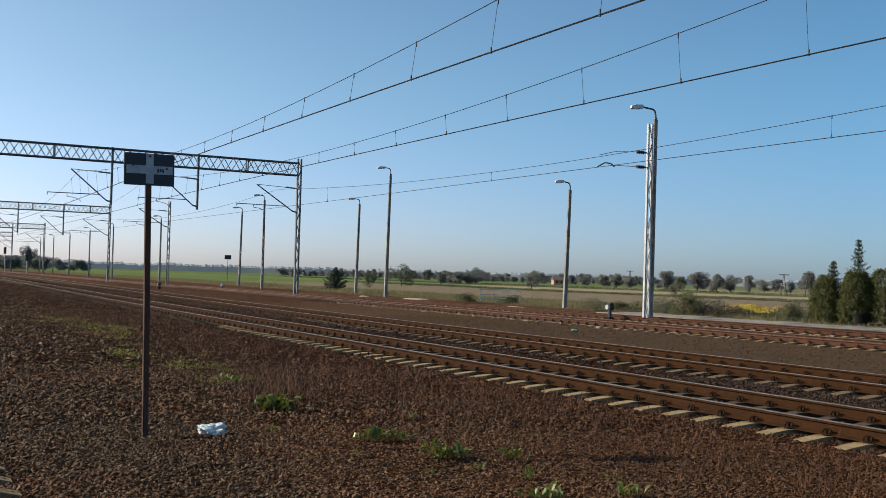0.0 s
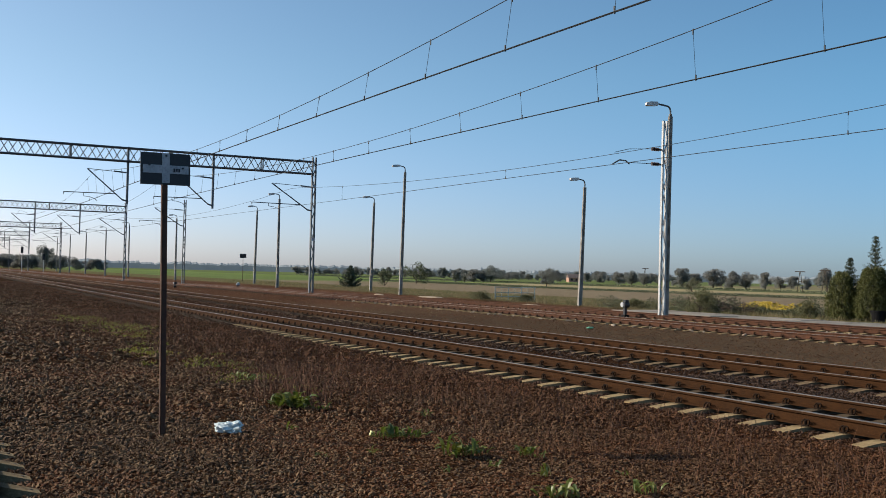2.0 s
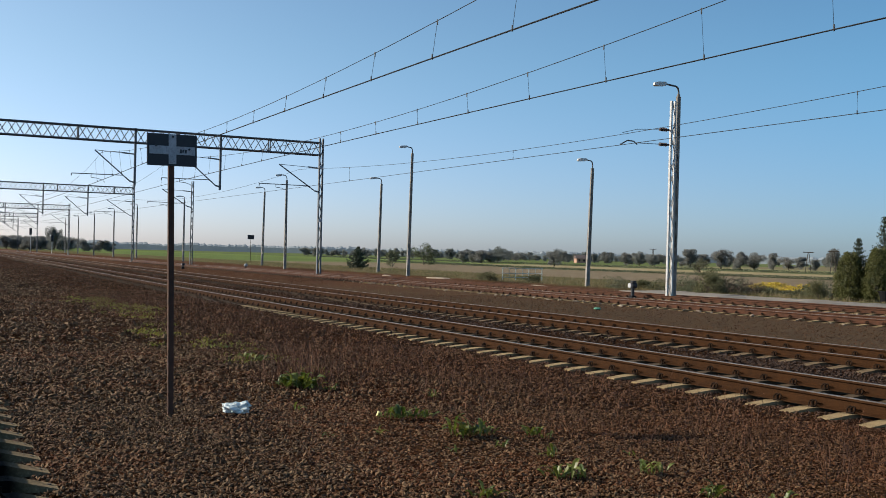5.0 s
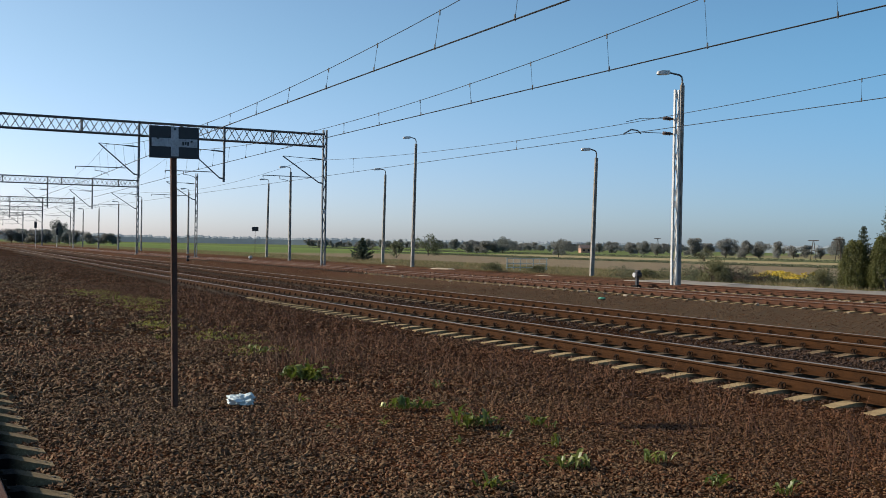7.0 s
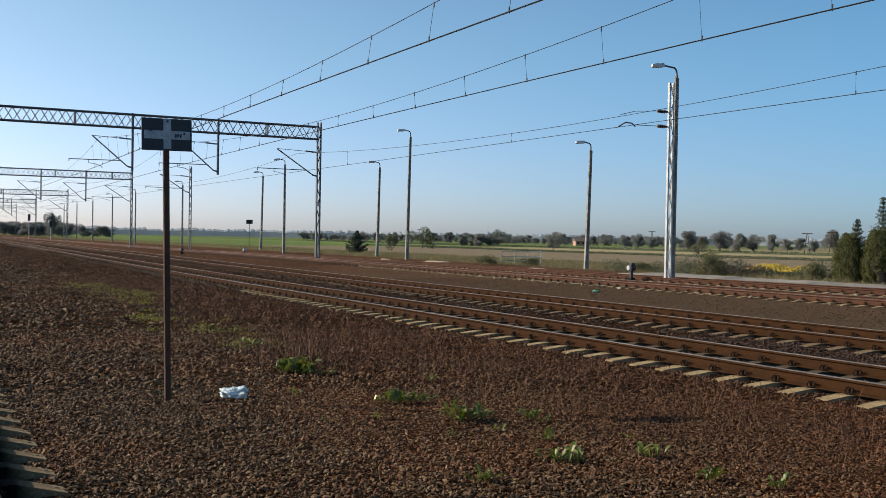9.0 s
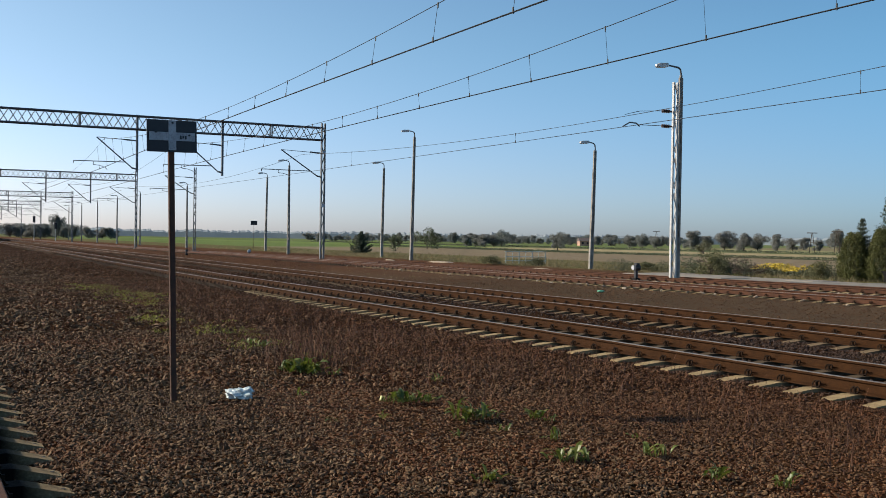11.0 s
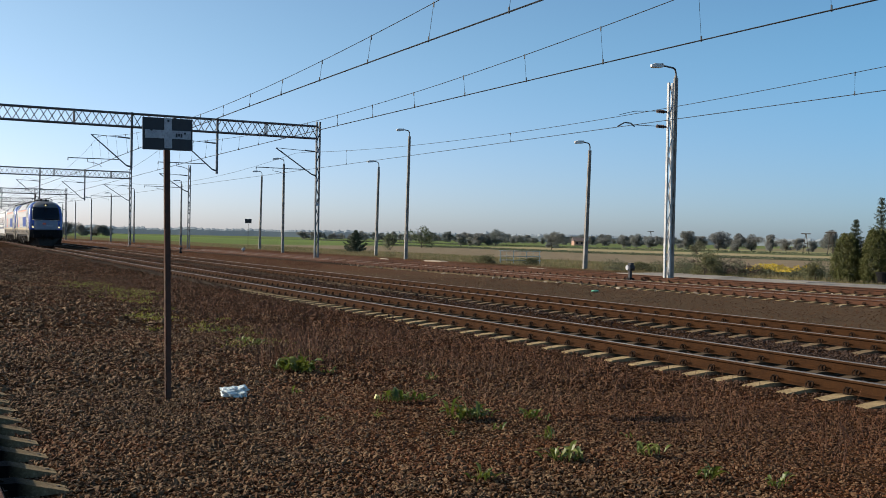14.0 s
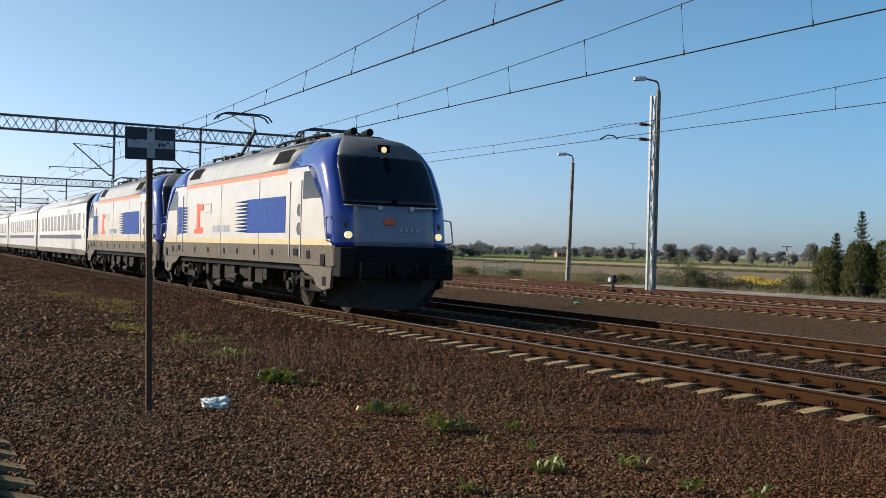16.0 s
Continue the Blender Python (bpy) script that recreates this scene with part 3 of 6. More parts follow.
# ---- the train ----
M_T_WHITE = material("loco_white_paint", (0.473, 0.4558, 0.4128), (0.4214, 0.3999, 0.3526), 1.2, 0.32, coat=0.3)
# white front panel, with the bluish shade of the nose put into its colour
M_T_FRONT = material("loco_shaded_white_front", (0.1806, 0.2021, 0.2666), (0.1462, 0.1677, 0.2322), 1.5, 0.4, coat=0.2)
M_T_CREAM = material("loco_cream_band", (0.5676, 0.4558, 0.2494), (0.4988, 0.3956, 0.215), 2, 0.35, coat=0.2)
M_T_BLUE = material("loco_blue_paint", (0.018, 0.048, 0.26), (0.015, 0.038, 0.21), 2, 0.22, coat=0.6)
M_T_ORANGE = material("loco_orange_band", (0.731, 0.1978, 0.0774), (0.645, 0.172, 0.0688), 3, 0.35)
M_T_RED = material("loco_red_mark", (0.72, 0.10, 0.05), rough=0.4)
M_T_GREY = material("loco_frame_grey", (0.088, 0.07, 0.046), (0.06, 0.048, 0.031), 1.5, 0.6, third=(0.13, 0.108, 0.076), fine=9)
M_T_ROOF = material("loco_roof_grey", (0.10, 0.105, 0.112), (0.075, 0.08, 0.085), 1.5, 0.55)
M_T_SHOULDER = material("loco_pale_roof_panel", (0.344, 0.344, 0.3311), (0.2838, 0.2838, 0.2709), 1.4, 0.45)
M_T_DARK = material("underframe_black", (0.004, 0.004, 0.005), (0.008, 0.0075, 0.0075), 4, 0.7, spec=0.15)
M_T_BOGIE = material("dusty_bogie_frame", (0.011, 0.009, 0.007), (0.022, 0.017, 0.013), 5, 0.75, spec=0.2, third=(0.05, 0.04, 0.03), fine=18)
M_T_SHINE = material("bright_steel", (0.50, 0.48, 0.45), (0.3, 0.28, 0.26), 9, 0.4, 0.7)
M_T_PLOUGH = material("dark_plough_plate", (0.018, 0.017, 0.016), (0.01, 0.0095, 0.009), 3, 0.6, spec=0.3)
M_T_TYRE = material("worn_wheel_tyre", (0.085, 0.068, 0.055), (0.045, 0.036, 0.03), 6, 0.5, 0.4)
M_T_GLASS = material("dark_cab_glass", (0.006, 0.008, 0.014), rough=0.08, spec=0.3)
M_T_DECAL = material("loco_blue_panel", (0.014, 0.056, 0.25), (0.012, 0.046, 0.21), 2, 0.5, spec=0.2)
M_T_PANE = material("cab_side_glass", (0.012, 0.015, 0.012), rough=0.12, spec=0.2)
M_T_TINT = material("tinted_coach_glass", (0.09, 0.095, 0.105), (0.04, 0.044, 0.05), 0.7, 0.1, spec=0.35)
M_T_LIGHT = material("headlight_on", (1.0, 0.78, 0.38), rough=0.3, emit=0.6)
M_T_STRIPE = material("coach_blue_band", (0.055, 0.052, 0.10), (0.045, 0.042, 0.085), 2, 0.4)
M_T_COACH = material("coach_white_paint", (0.6364, 0.6364, 0.6192), (0.5676, 0.559, 0.5332), 1.0, 0.33, coat=0.25)
M_T_CROOF = material("coach_roof_grey", (0.3612, 0.3698, 0.3698), (0.2924, 0.301, 0.301), 1.2, 0.5)
M_T_MARK = material("grey_lettering", (0.32, 0.34, 0.38), rough=0.5)

LOCO_L = 17.95


def lerp(z, table):
    for (a, va), (b, vb) in zip(table, table[1:]):
        if z <= b:
            return va + (vb - va) * max(0.0, (z - a) / (b - a))
    return table[-1][1]


HALF_W = ((0.9, 1.5), (1.15, 1.55), (1.64, 1.57), (3.0, 1.57), (3.62, 1.54), (3.797, 1.48), (4.001, 1.39), (4.205, 1.22), (4.341, 1.02), (4.45, 0.72))
RAKE = ((0.9, 0.0), (1.7, 0.02), (2.2, 0.06), (2.62, 0.13), (3.1, 0.33), (3.6, 0.63), (4.001, 0.88), (4.205, 1.08), (4.341, 1.35), (4.45, 1.9))
CORNER = ((0.9, 0.25), (1.6, 0.3), (1.75, 0.55), (2.6, 0.62), (3.6, 0.75), (4.45, 1.0))
BLUE_END = ((3.62, 3.55), (4.001, 3.15), (4.341, 2.95), (4.45, 3.75))
BLUE_EDGE = ((1.6, 0.62), (1.8, 0.7), (2.6, 0.92), (2.8, 1.05), (3.2, 1.55), (3.62, 2.05))
LEVELS = (1.15, 1.4, 1.64, 1.79, 1.95, 2.2, 2.42, 2.62, 2.8, 3.0, 3.2, 3.38, 3.5, 3.62, 3.702, 3.81, 3.85, 3.919, 4.028, 4.137, 4.246, 4.327, 4.395, 4.45)
ANGLES = (90, 80, 70, 60, 50, 44, 38, 25, 12, 0)


def plan_half(z):
    """Outline of the right front quarter at height z: (key, x, y) from amidships to the nose."""
    hw, rk, cd = lerp(z, HALF_W), lerp(z, RAKE), lerp(z, CORNER)
    corner = rk + cd
    third = lerp(z, BLUE_END) if z > 3.61 else 3.65
    third = max(third, corner + 0.4)
    fourth = 2.33 if z < 3.61 else (third + corner) / 2
    shell = max(lerp(z, BLUE_EDGE) if z <= 3.63 else (fourth + corner) / 2, corner + 0.05)
    out = [("side", hw, LOCO_L / 2), ("side", hw, 6.0), ("cab", hw, third), ("win", hw, max(fourth, corner + 0.2)), ("shell", hw, min(shell, max(fourth, corner + 0.2) - 0.02))]
    for a in ANGLES:
        s, c = math.sin(radians(a)), math.cos(radians(a))
        out.append((a, hw * s ** 0.8, rk + cd * (1 - c ** 0.8)))
    return out


def kind_of(key, z):
    """Which part a face belongs to, from its place on the outline and its height."""
    if key in ("side", "cab", "win", "shell"):
        if z < 1.64:
            return "frame_skirt"
        if z < 1.79:
            return "cream_band"
        if z > 3.62:
            if key == "side":
                return "roof_shoulder" if z < 4.2 else "roof"
            return "cab_shell"
        if key == "shell":
            return "cab_shell"
        if key == "win" and 2.8 < z < 3.5:
            return "cab_side_window"
        if z > 3.5 and key == "side":
            return "orange_band"
        return "side_wall"
    if z < 1.64:
        return "bumper" if key < 75 else "frame_skirt"
    if z < 2.62:
        return "front_panel" if key <= 38 else ("cab_shell" if key < 85 or z > 1.79 else "cream_band")
    if z < 3.85:
        return "windscreen" if key <= 48 else "cab_shell"
    return "roof" if key <= 48 else "cab_shell"


LOCO_MATS = {"frame_skirt": M_T_GREY, "cream_band": M_T_CREAM, "roof_shoulder": M_T_SHOULDER, "roof": M_T_ROOF, "roof_deck": M_T_ROOF, "cab_shell": M_T_BLUE,
             "cab_side_window": M_T_PANE, "orange_band": M_T_ORANGE, "side_wall": M_T_WHITE, "bumper": M_T_DARK, "front_panel": M_T_FRONT, "windscreen": M_T_GLASS}


def bogie(parent, yc, base=2.75, r=0.56, hw=1.12):
    """A bogie in the vehicle's space, with its wheels as sub-parts."""
    bm = bmesh.new()
    for s in (-1, 1):
        box(bm, s * hw - 0.09, s * hw + 0.09, yc - base / 2 - 0.75, yc + base / 2 + 0.75, 0.68, 0.88, 0.03)
        box(bm, s * hw - 0.1, s * hw + 0.1, yc - 0.7, yc + 0.7, 0.45, 0.72, 0.03)
        for k in (-1, 1):
            y = yc + k * base / 2
            box(bm, s * (hw + 0.1) - 0.1, s * (hw + 0.1) + 0.1, y - 0.2, y + 0.2, r - 0.2, r + 0.2, 0.04)
            rod(bm, (s * (hw + 0.1), y + 0.36, 0.6), (s * (hw + 0.1), y + 0.36, 1.0), 0.1, 8)
            rod(bm, (s * (hw + 0.1), y - 0.36, 0.6), (s * (hw + 0.1), y - 0.36, 1.0), 0.1, 8)
            rod(bm, (s * (hw + 0.16), y + 0.2, 0.5), (s * (hw + 0.16), yc + k * 0.3, 0.95), 0.045, 6)
            # springs, axle cover, damper and sand pipe
            for q in range(4):
                rod(bm, (s * (hw + 0.2), y + 0.3, 0.66 + 0.07 * q), (s * (hw + 0.2), y + 0.3, 0.70 + 0.07 * q), 0.085, 8)
                rod(bm, (s * (hw + 0.2), y - 0.3, 0.66 + 0.07 * q), (s * (hw + 0.2), y - 0.3, 0.70 + 0.07 * q), 0.085, 8)
            rod(bm, (s * (hw + 0.2), y, r), (s * (hw + 0.27), y, r), 0.13, 10)
            tube(bm, [(s * (hw + 0.05), y + k * 0.72, 0.95), (s * (hw + 0.02), y + k * 0.7, 0.45), (s * 0.78, y + k * 0.55, 0.12)], 0.025, 5)
        rod(bm, (s * (hw + 0.24), yc - 0.75, 0.8), (s * (hw + 0.24), yc + 0.1, 0.8), 0.06, 8)
        box(bm, *sorted((s * (hw + 0.08), s * (hw + 0.22))), yc + 0.2, yc + 0.55, 0.55, 0.98, 0.02)
    box(bm, -hw, hw, yc - 0.35, yc + 0.35, 0.5, 0.9)
    bg = part("bogie", bm, M_T_BOGIE, parent)
    for k in (-1, 1):
        for s in (-1, 1):
            bm = bmesh.new()
            y, x = yc + k * base / 2, s * 0.7525
            rod(bm, (x - 0.065, y, r), (x + 0.065, y, r), r, 28)
            rod(bm, (x - s * 0.065, y, r), (x - s * 0.095, y, r), r + 0.03, 28)
            rod(bm, (x + s * 0.065, y, r), (x + s * 0.12, y, r), 0.2, 12)
            wh = part("wheel", bm, M_T_BOGIE, bg)
            bm = bmesh.new()
            rings = []
            for rr in (r + 0.001, r - 0.075):
                rings.append([bm.verts.new((x + s * 0.067, y + rr * math.cos(2 * math.pi * i / 28), r + rr * math.sin(2 * math.pi * i / 28))) for i in range(28)])
            for i in range(28):
                bm.faces.new((rings[0][i], rings[0][(i + 1) % 28], rings[1][(i + 1) % 28], rings[1][i]))
            bmesh.ops.solidify(bm, geom=bm.faces[:], thickness=0.006)
            part("tyre", bm, M_T_TYRE, bg)
    return bg


def pantograph(parent, yc, raised, flip=1):
    pg_m = M_STEEL_DARK
    bm = bmesh.new()
    for s in (-1, 1):
        rod(bm, (s * 0.45, yc - 0.8, 4.66), (s * 0.45, yc + 0.8, 4.66), 0.035)
        for k in (-0.75, 0.75):
            rod(bm, (s * 0.45, yc + k, 4.4), (s * 0.45, yc + k, 4.66), 0.07, 8)
            rod(bm, (s * 0.45, yc + k, 4.7), (s * 0.45, yc + k, 4.55), 0.11, 8)
    rod(bm, (-0.45, yc - 0.8, 4.66), (0.45, yc - 0.8, 4.66), 0.03)
    rod(bm, (-0.45, yc + 0.8, 4.66), (0.45, yc + 0.8, 4.66), 0.03)
    top = 6.15 if raised else 4.84
    elbow = (0, yc - 1.05 * flip, 5.45 if raised else 4.76)
    head_y = yc + (0.35 if raised else 0.7) * flip
    rod(bm, (0, yc + 0.6 * flip, 4.7), elbow, 0.055, 8)
    rod(bm, (0.12, yc + 0.35 * flip, 4.68), elbow, 0.02, 6)
    for s in (-1, 1):
        rod(bm, elbow, (s * 0.35, head_y, top - 0.1), 0.024, 6)
    pg = part("pantograph", bm, pg_m, parent, "single-arm pantograph " + ("raised to the wire" if raised else "folded flat"))
    bm = bmesh.new()
    for dy in (-0.2, 0.2):
        tube(bm, [(-0.98, head_y + dy, top - 0.24), (-0.85, head_y + dy, top - 0.08), (-0.62, head_y + dy, top), (0.62, head_y + dy, top), (0.85, head_y + dy, top - 0.08), (0.98, head_y + dy, top - 0.24)], 0.028, 6)
    for s in (-0.35, 0.35):
        rod(bm, (s, head_y - 0.2, top - 0.06), (s, head_y + 0.2, top - 0.06), 0.02)
    part("collector_head", bm, pg_m, pg)


def locomotive(raised):
    lo = thing("locomotive", pose(0, 0, 0), "white and blue electric locomotive with grey frame and raked nose" if raised else "white and blue electric locomotive coupled behind the leading one", "locomotive", "train on the main track")
    groups = {}

    def face(name, pts):
        bm = groups.setdefault(name, bmesh.new())
        bm.faces.new([bm.verts.new(p) for p in pts])

    for za, zb in zip(LEVELS, LEVELS[1:]):
        zc = (za + zb) / 2
        lo_q, hi_q = plan_half(za), plan_half(zb)
        for i in range(len(lo_q) - 1):
            k0, k1 = lo_q[i][0], lo_q[i + 1][0]
            key = k0 if isinstance(k1, str) or isinstance(k0, str) else (k0 + k1) / 2
            name = kind_of(key, zc)
            for end in (0, 1):
                for s in (-1, 1):
                    def at(q, z):
                        return (s * q[1], LOCO_L - q[2] if end else q[2], z)
                    pts = [at(lo_q[i], za), at(lo_q[i + 1], za), at(hi_q[i + 1], zb), at(hi_q[i], zb)]
                    if (s == 1) != bool(end):
                        pts.reverse()
                    suffix = (name, end) if name in ("cab_shell", "windscreen", "front_panel", "bumper") else ((name, end, s) if name == "cab_side_window" else (name,) if name == "roof" else (name, s))
                    face(suffix, pts)
    # roof cap
    ring = plan_half(LEVELS[-1])
    right = [(x, y, 4.45) for _, x, y in ring]
    loop = right + [(-x, y, z) for x, y, z in right[::-1][1:]]
    loop += [(-x, LOCO_L - y, z) for x, y, z in right[1:]] + [(x, LOCO_L - y, z) for x, y, z in right[::-1][1:-1]]
    bm = groups.setdefault(("roof_deck",), bmesh.new())
    bm.faces.new([bm.verts.new(p) for p in loop])
    for key, bm in groups.items():
        bmesh.ops.remove_doubles(bm, verts=bm.verts[:], dist=0.0005)
        bmesh.ops.recalc_face_normals(bm, faces=bm.faces[:])
        bmesh.ops.solidify(bm, geom=bm.faces[:], thickness=0.03)
        part(key[0], bm, LOCO_MATS[key[0]], lo, smooth=key[0] in ("cab_shell", "windscreen", "roof", "front_panel", "roof_shoulder"))
    # frame floor
    bm = bmesh.new()
    box(bm, -1.42, 1.42, 0.75, LOCO_L - 0.75, 0.98, 1.16)
    part("underframe", bm, M_T_DARK, lo)
    for s in (-1, 1):
        x0, x1 = sorted((s * 1.574, s * 1.582))
        # deep ends of the skirt by the cabs
        for end in (0, 1):
            def yy(v):
                return LOCO_L - v if end else v
            bm = bmesh.new()
            vs = [bm.verts.new((s * xx, yy(a), z)) for xx in (1.44, 1.52) for a, z in ((0.45, 0.62), (0.35, 1.17), (2.7, 1.17), (2.2, 0.95), (1.6, 0.85), (1.35, 0.62), (0.9, 0.55))]
            bm.faces.new(vs[:7]), bm.faces.new(vs[7:][::-1])
            for i in range(7):
                bm.faces.new((vs[i], vs[(i + 1) % 7], vs[7 + (i + 1) % 7], vs[7 + i]))
            bmesh.ops.recalc_face_normals(bm, faces=bm.faces[:])
            part("skirt_end", bm, M_T_GREY, lo)
            # steps and dark recesses in the frame
            for a, b, z0, z1 in ((0.72, 1.0, 1.15, 1.42), (1.72, 1.98, 1.3, 1.5), (2.62, 2.95, 1.36, 1.54), (0.72, 0.98, 0.66, 0.88)):
                bm = bmesh.new()
                box(bm, *sorted((s * 1.52, s * 1.577)) if z0 > 0.9 else sorted((s * 1.46, s * 1.527)), *sorted((yy(a), yy(b))), z0, z1)
                part("step_recess", bm, M_T_DARK, lo)
            # door seams, grab rails, vents
            for a in (2.42, 3.28):
                bm = bmesh.new()
                box(bm, *sorted((s * 1.55, s * 1.586)), yy(a) - 0.02, yy(a) + 0.02, 1.3, 3.28)
                part("grab_rail", bm, M_T_MARK, lo)
            for z in (2.05, 2.52):
                bm = bmesh.new()
                rod(bm, (s * 1.55, yy(2.56), z), (s * 1.583, yy(2.56), z), 0.16, 12)
                part("door_recess", bm, M_T_GLASS, lo)
            bm = bmesh.new()
            vs = [bm.verts.new((s * x, yy(a), z)) for a in (3.75, 5.05) for x, z in ((1.495, 3.84), (1.28, 4.20))]
            bm.faces.new((vs[0], vs[1], vs[3], vs[2]))
            bmesh.ops.solidify(bm, geom=bm.faces[:], thickness=0.02 * s * (1 if end else -1))
            part("roof_grille", bm, M_T_DARK, lo)
        for a in (6.4, 8.6, 10.9, 12.6):
            bm = bmesh.new()
            bar(bm, (s * 1.525, a, 3.66), (s * 1.215, a, 4.2), 0.018)
            part("roof_seam", bm, M_T_MARK, lo)
        # blue panels with a fringe of spikes, on both sides
        bm = bmesh.new()
        box(bm, x0, x1, 3.62, 6.98, 1.95, 2.92)
        n = 9
        for i in range(n):
            z = 1.95 + 0.97 * (i + 0.5) / n
            hgt = 0.97 / n * 0.42
            v = [bm.verts.new((s * 1.5815, *p)) for p in ((6.98, z - hgt), (8.3, z), (6.98, z + hgt))]
            fr = bmesh.new()
            fr.faces.new([fr.verts.new(q.co) for q in (v if s > 0 else v[::-1])])
            bmesh.ops.solidify(fr, geom=fr.faces[:], thickness=0.004)
            part("fringe_stripe", fr, M_T_DECAL, lo)
            for q in v:
                bm.verts.remove(q)
        part("blue_panel", bm, M_T_DECAL, lo)
        bm = bmesh.new()
        box(bm, x0, x1, 14.75, 15.4, 1.95, 2.9)
        for i in range(n):
            z = 1.95 + 0.95 * (i + 0.5) / n
            v = [bm.verts.new((s * 1.5815, *p)) for p in ((14.75, z - 0.05), (13.7, z), (14.75, z + 0.05))]
            fr = bmesh.new()
            fr.faces.new([fr.verts.new(q.co) for q in (v[::-1] if s > 0 else v)])
            bmesh.ops.solidify(fr, geom=fr.faces[:], thickness=0.004)
            part("fringe_stripe", fr, M_T_DECAL, lo)
            for q in v:
                bm.verts.remove(q)
        part("blue_panel", bm, M_T_DECAL, lo)
        bm = bmesh.new()
        box(bm, x0, x1, 12.35, 12.75, 1.95, 2.95)
        box(bm, x0, x1, 11.9, 12.34, 2.72, 2.92)
        box(bm, x0, x1, 11.9, 12.34, 1.95, 2.15)
        box(bm, x0, x1, 12.76, 13.05, 1.95, 2.1)
        part("red_mark", bm, M_T_RED, lo)
        bm = bmesh.new()
        for a, b, z0, z1 in ((10.95, 11.8, 2.9, 2.93), (10.95, 11.8, 2.62, 2.66), (10.95, 10.99, 2.66, 2.9)):
            box(bm, x0, x1, a, b, z0, z1)
        part("outline_mark", bm, M_T_MARK, lo)
        y = 8.75
        for w in (0.22, 0.2, 0.24, 0.2, 0.22, 0.2, 0.3):
            bm = bmesh.new()
            box(bm, x0, x1, y, y + w, 1.99, 2.2)
            y += w + 0.07
            part("lettering_bar", bm, M_T_MARK, lo)
        bm = bmesh.new()
        for a in (9.8, 5.9, 14.2):
            bm = bmesh.new()
            box(bm, *sorted((s * 1.568, s * 1.576)), a - 0.012, a + 0.012, 1.2, 3.48)
            part("panel_seam", bm, M_T_MARK, lo)
        for a in (4.6, 6.2, 7.9, 9.3, 11.2, 12.9):
            bm = bmesh.new()
            box(bm, *sorted((s * 1.55, s * 1.568)), a, a + 0.18, 1.33, 1.5)
            part("frame_hatch", bm, M_T_DARK, lo)
    # noses
    for end in (0, 1):
        def yy(v):
            return LOCO_L - v if end else v
        for s in (-1, 1):
            bm = bmesh.new()
            rod(bm, (s * 1.20, yy(0.34), 1.90), (s * 1.20, yy(0.10), 1.90), 0.085, 14)
            part("headlight", bm, M_T_LIGHT if not end else M_T_MARK, lo, "round headlight" + (", lit" if not end else ", unlit"))
            bm = bmesh.new()
            rod(bm, (s * 1.2, yy(0.36), 2.14), (s * 1.2, yy(0.2), 2.14), 0.09, 12)
            part("marker_light", bm, M_T_GLASS, lo)
            bm = bmesh.new()
            rod(bm, (s * 0.9, yy(-0.2), 1.06), (s * 0.9, yy(-0.6), 1.06), 0.15, 12)
            box(bm, s * 0.9 - 0.32, s * 0.9 + 0.32, *sorted((yy(-0.6), yy(-0.66))), 0.86, 1.26, 0.03)
            part("buffer", bm, M_T_DARK, lo)
            bm = bmesh.new()
            tube(bm, [(s * 1.52, yy(0.42), 1.72), (s * 1.70, yy(0.30), 1.76), (s * 1.68, yy(0.40), 2.3), (s * 1.52, yy(0.52), 2.34)], 0.018, 6)
            part("hand_rail", bm, M_T_SHINE, lo)
            bm = bmesh.new()
            tube(bm, [(s * 1.46, yy(0.5), 2.62), (s * 1.1, yy(0.2), 2.61), (s * 0.42, yy(0.08), 2.59)], 0.026, 5)
            rod(bm, (s * 0.42, yy(0.2), 2.57), (s * 0.42, yy(0.06), 2.57), 0.06, 8)
            part("wiper", bm, M_T_SHINE, lo)
        bm = bmesh.new()
        rod(bm, (0, yy(1.05), 4.05), (0, yy(0.86), 4.05), 0.075, 12)
        part("top_headlight", bm, M_T_LIGHT if not end else M_T_MARK, lo)
        bm = bmesh.new()
        box(bm, -0.17, 0.17, *sorted((yy(0.88), yy(1.2))), 3.94, 4.17)
        part("headlight_box", bm, M_T_DARK, lo)
        bm = bmesh.new()
        box(bm, -0.025, 0.025, *sorted((yy(0.11), yy(0.5))), 2.64, 2.68)
        vs = [bm.verts.new(p) for p in ((-0.07, yy(0.135), 2.66), (0.07, yy(0.135), 2.66), (0.07, yy(0.74), 3.84), (-0.07, yy(0.74), 3.84))]
        bm.faces.new(vs)
        bmesh.ops.solidify(bm, geom=bm.faces[:], thickness=0.012)
        part("windscreen_bar", bm, M_T_DARK, lo)
        bm = bmesh.new()
        vs = []
        for x, y, z in ((-1.4, 1.05, 0.2), (-0.5, 0.12, 0.13), (0.5, 0.12, 0.13), (1.4, 1.05, 0.2), (-1.5, 0.5, 0.98), (-0.8, 0.2, 0.98), (0.8, 0.2, 0.98), (1.5, 0.5, 0.98)):
            vs.append(bm.verts.new((x, yy(y), z)))
        for i in range(3):
            bm.faces.new((vs[i], vs[i + 1], vs[i + 5], vs[i + 4]))
        bmesh.ops.recalc_face_normals(bm, faces=bm.faces[:])
        bmesh.ops.solidify(bm, geom=bm.faces[:], thickness=0.04)
        part("snow_plough", bm, M_T_PLOUGH, lo)
        # deep buffer beam with chamfered ends
        bm = bmesh.new()
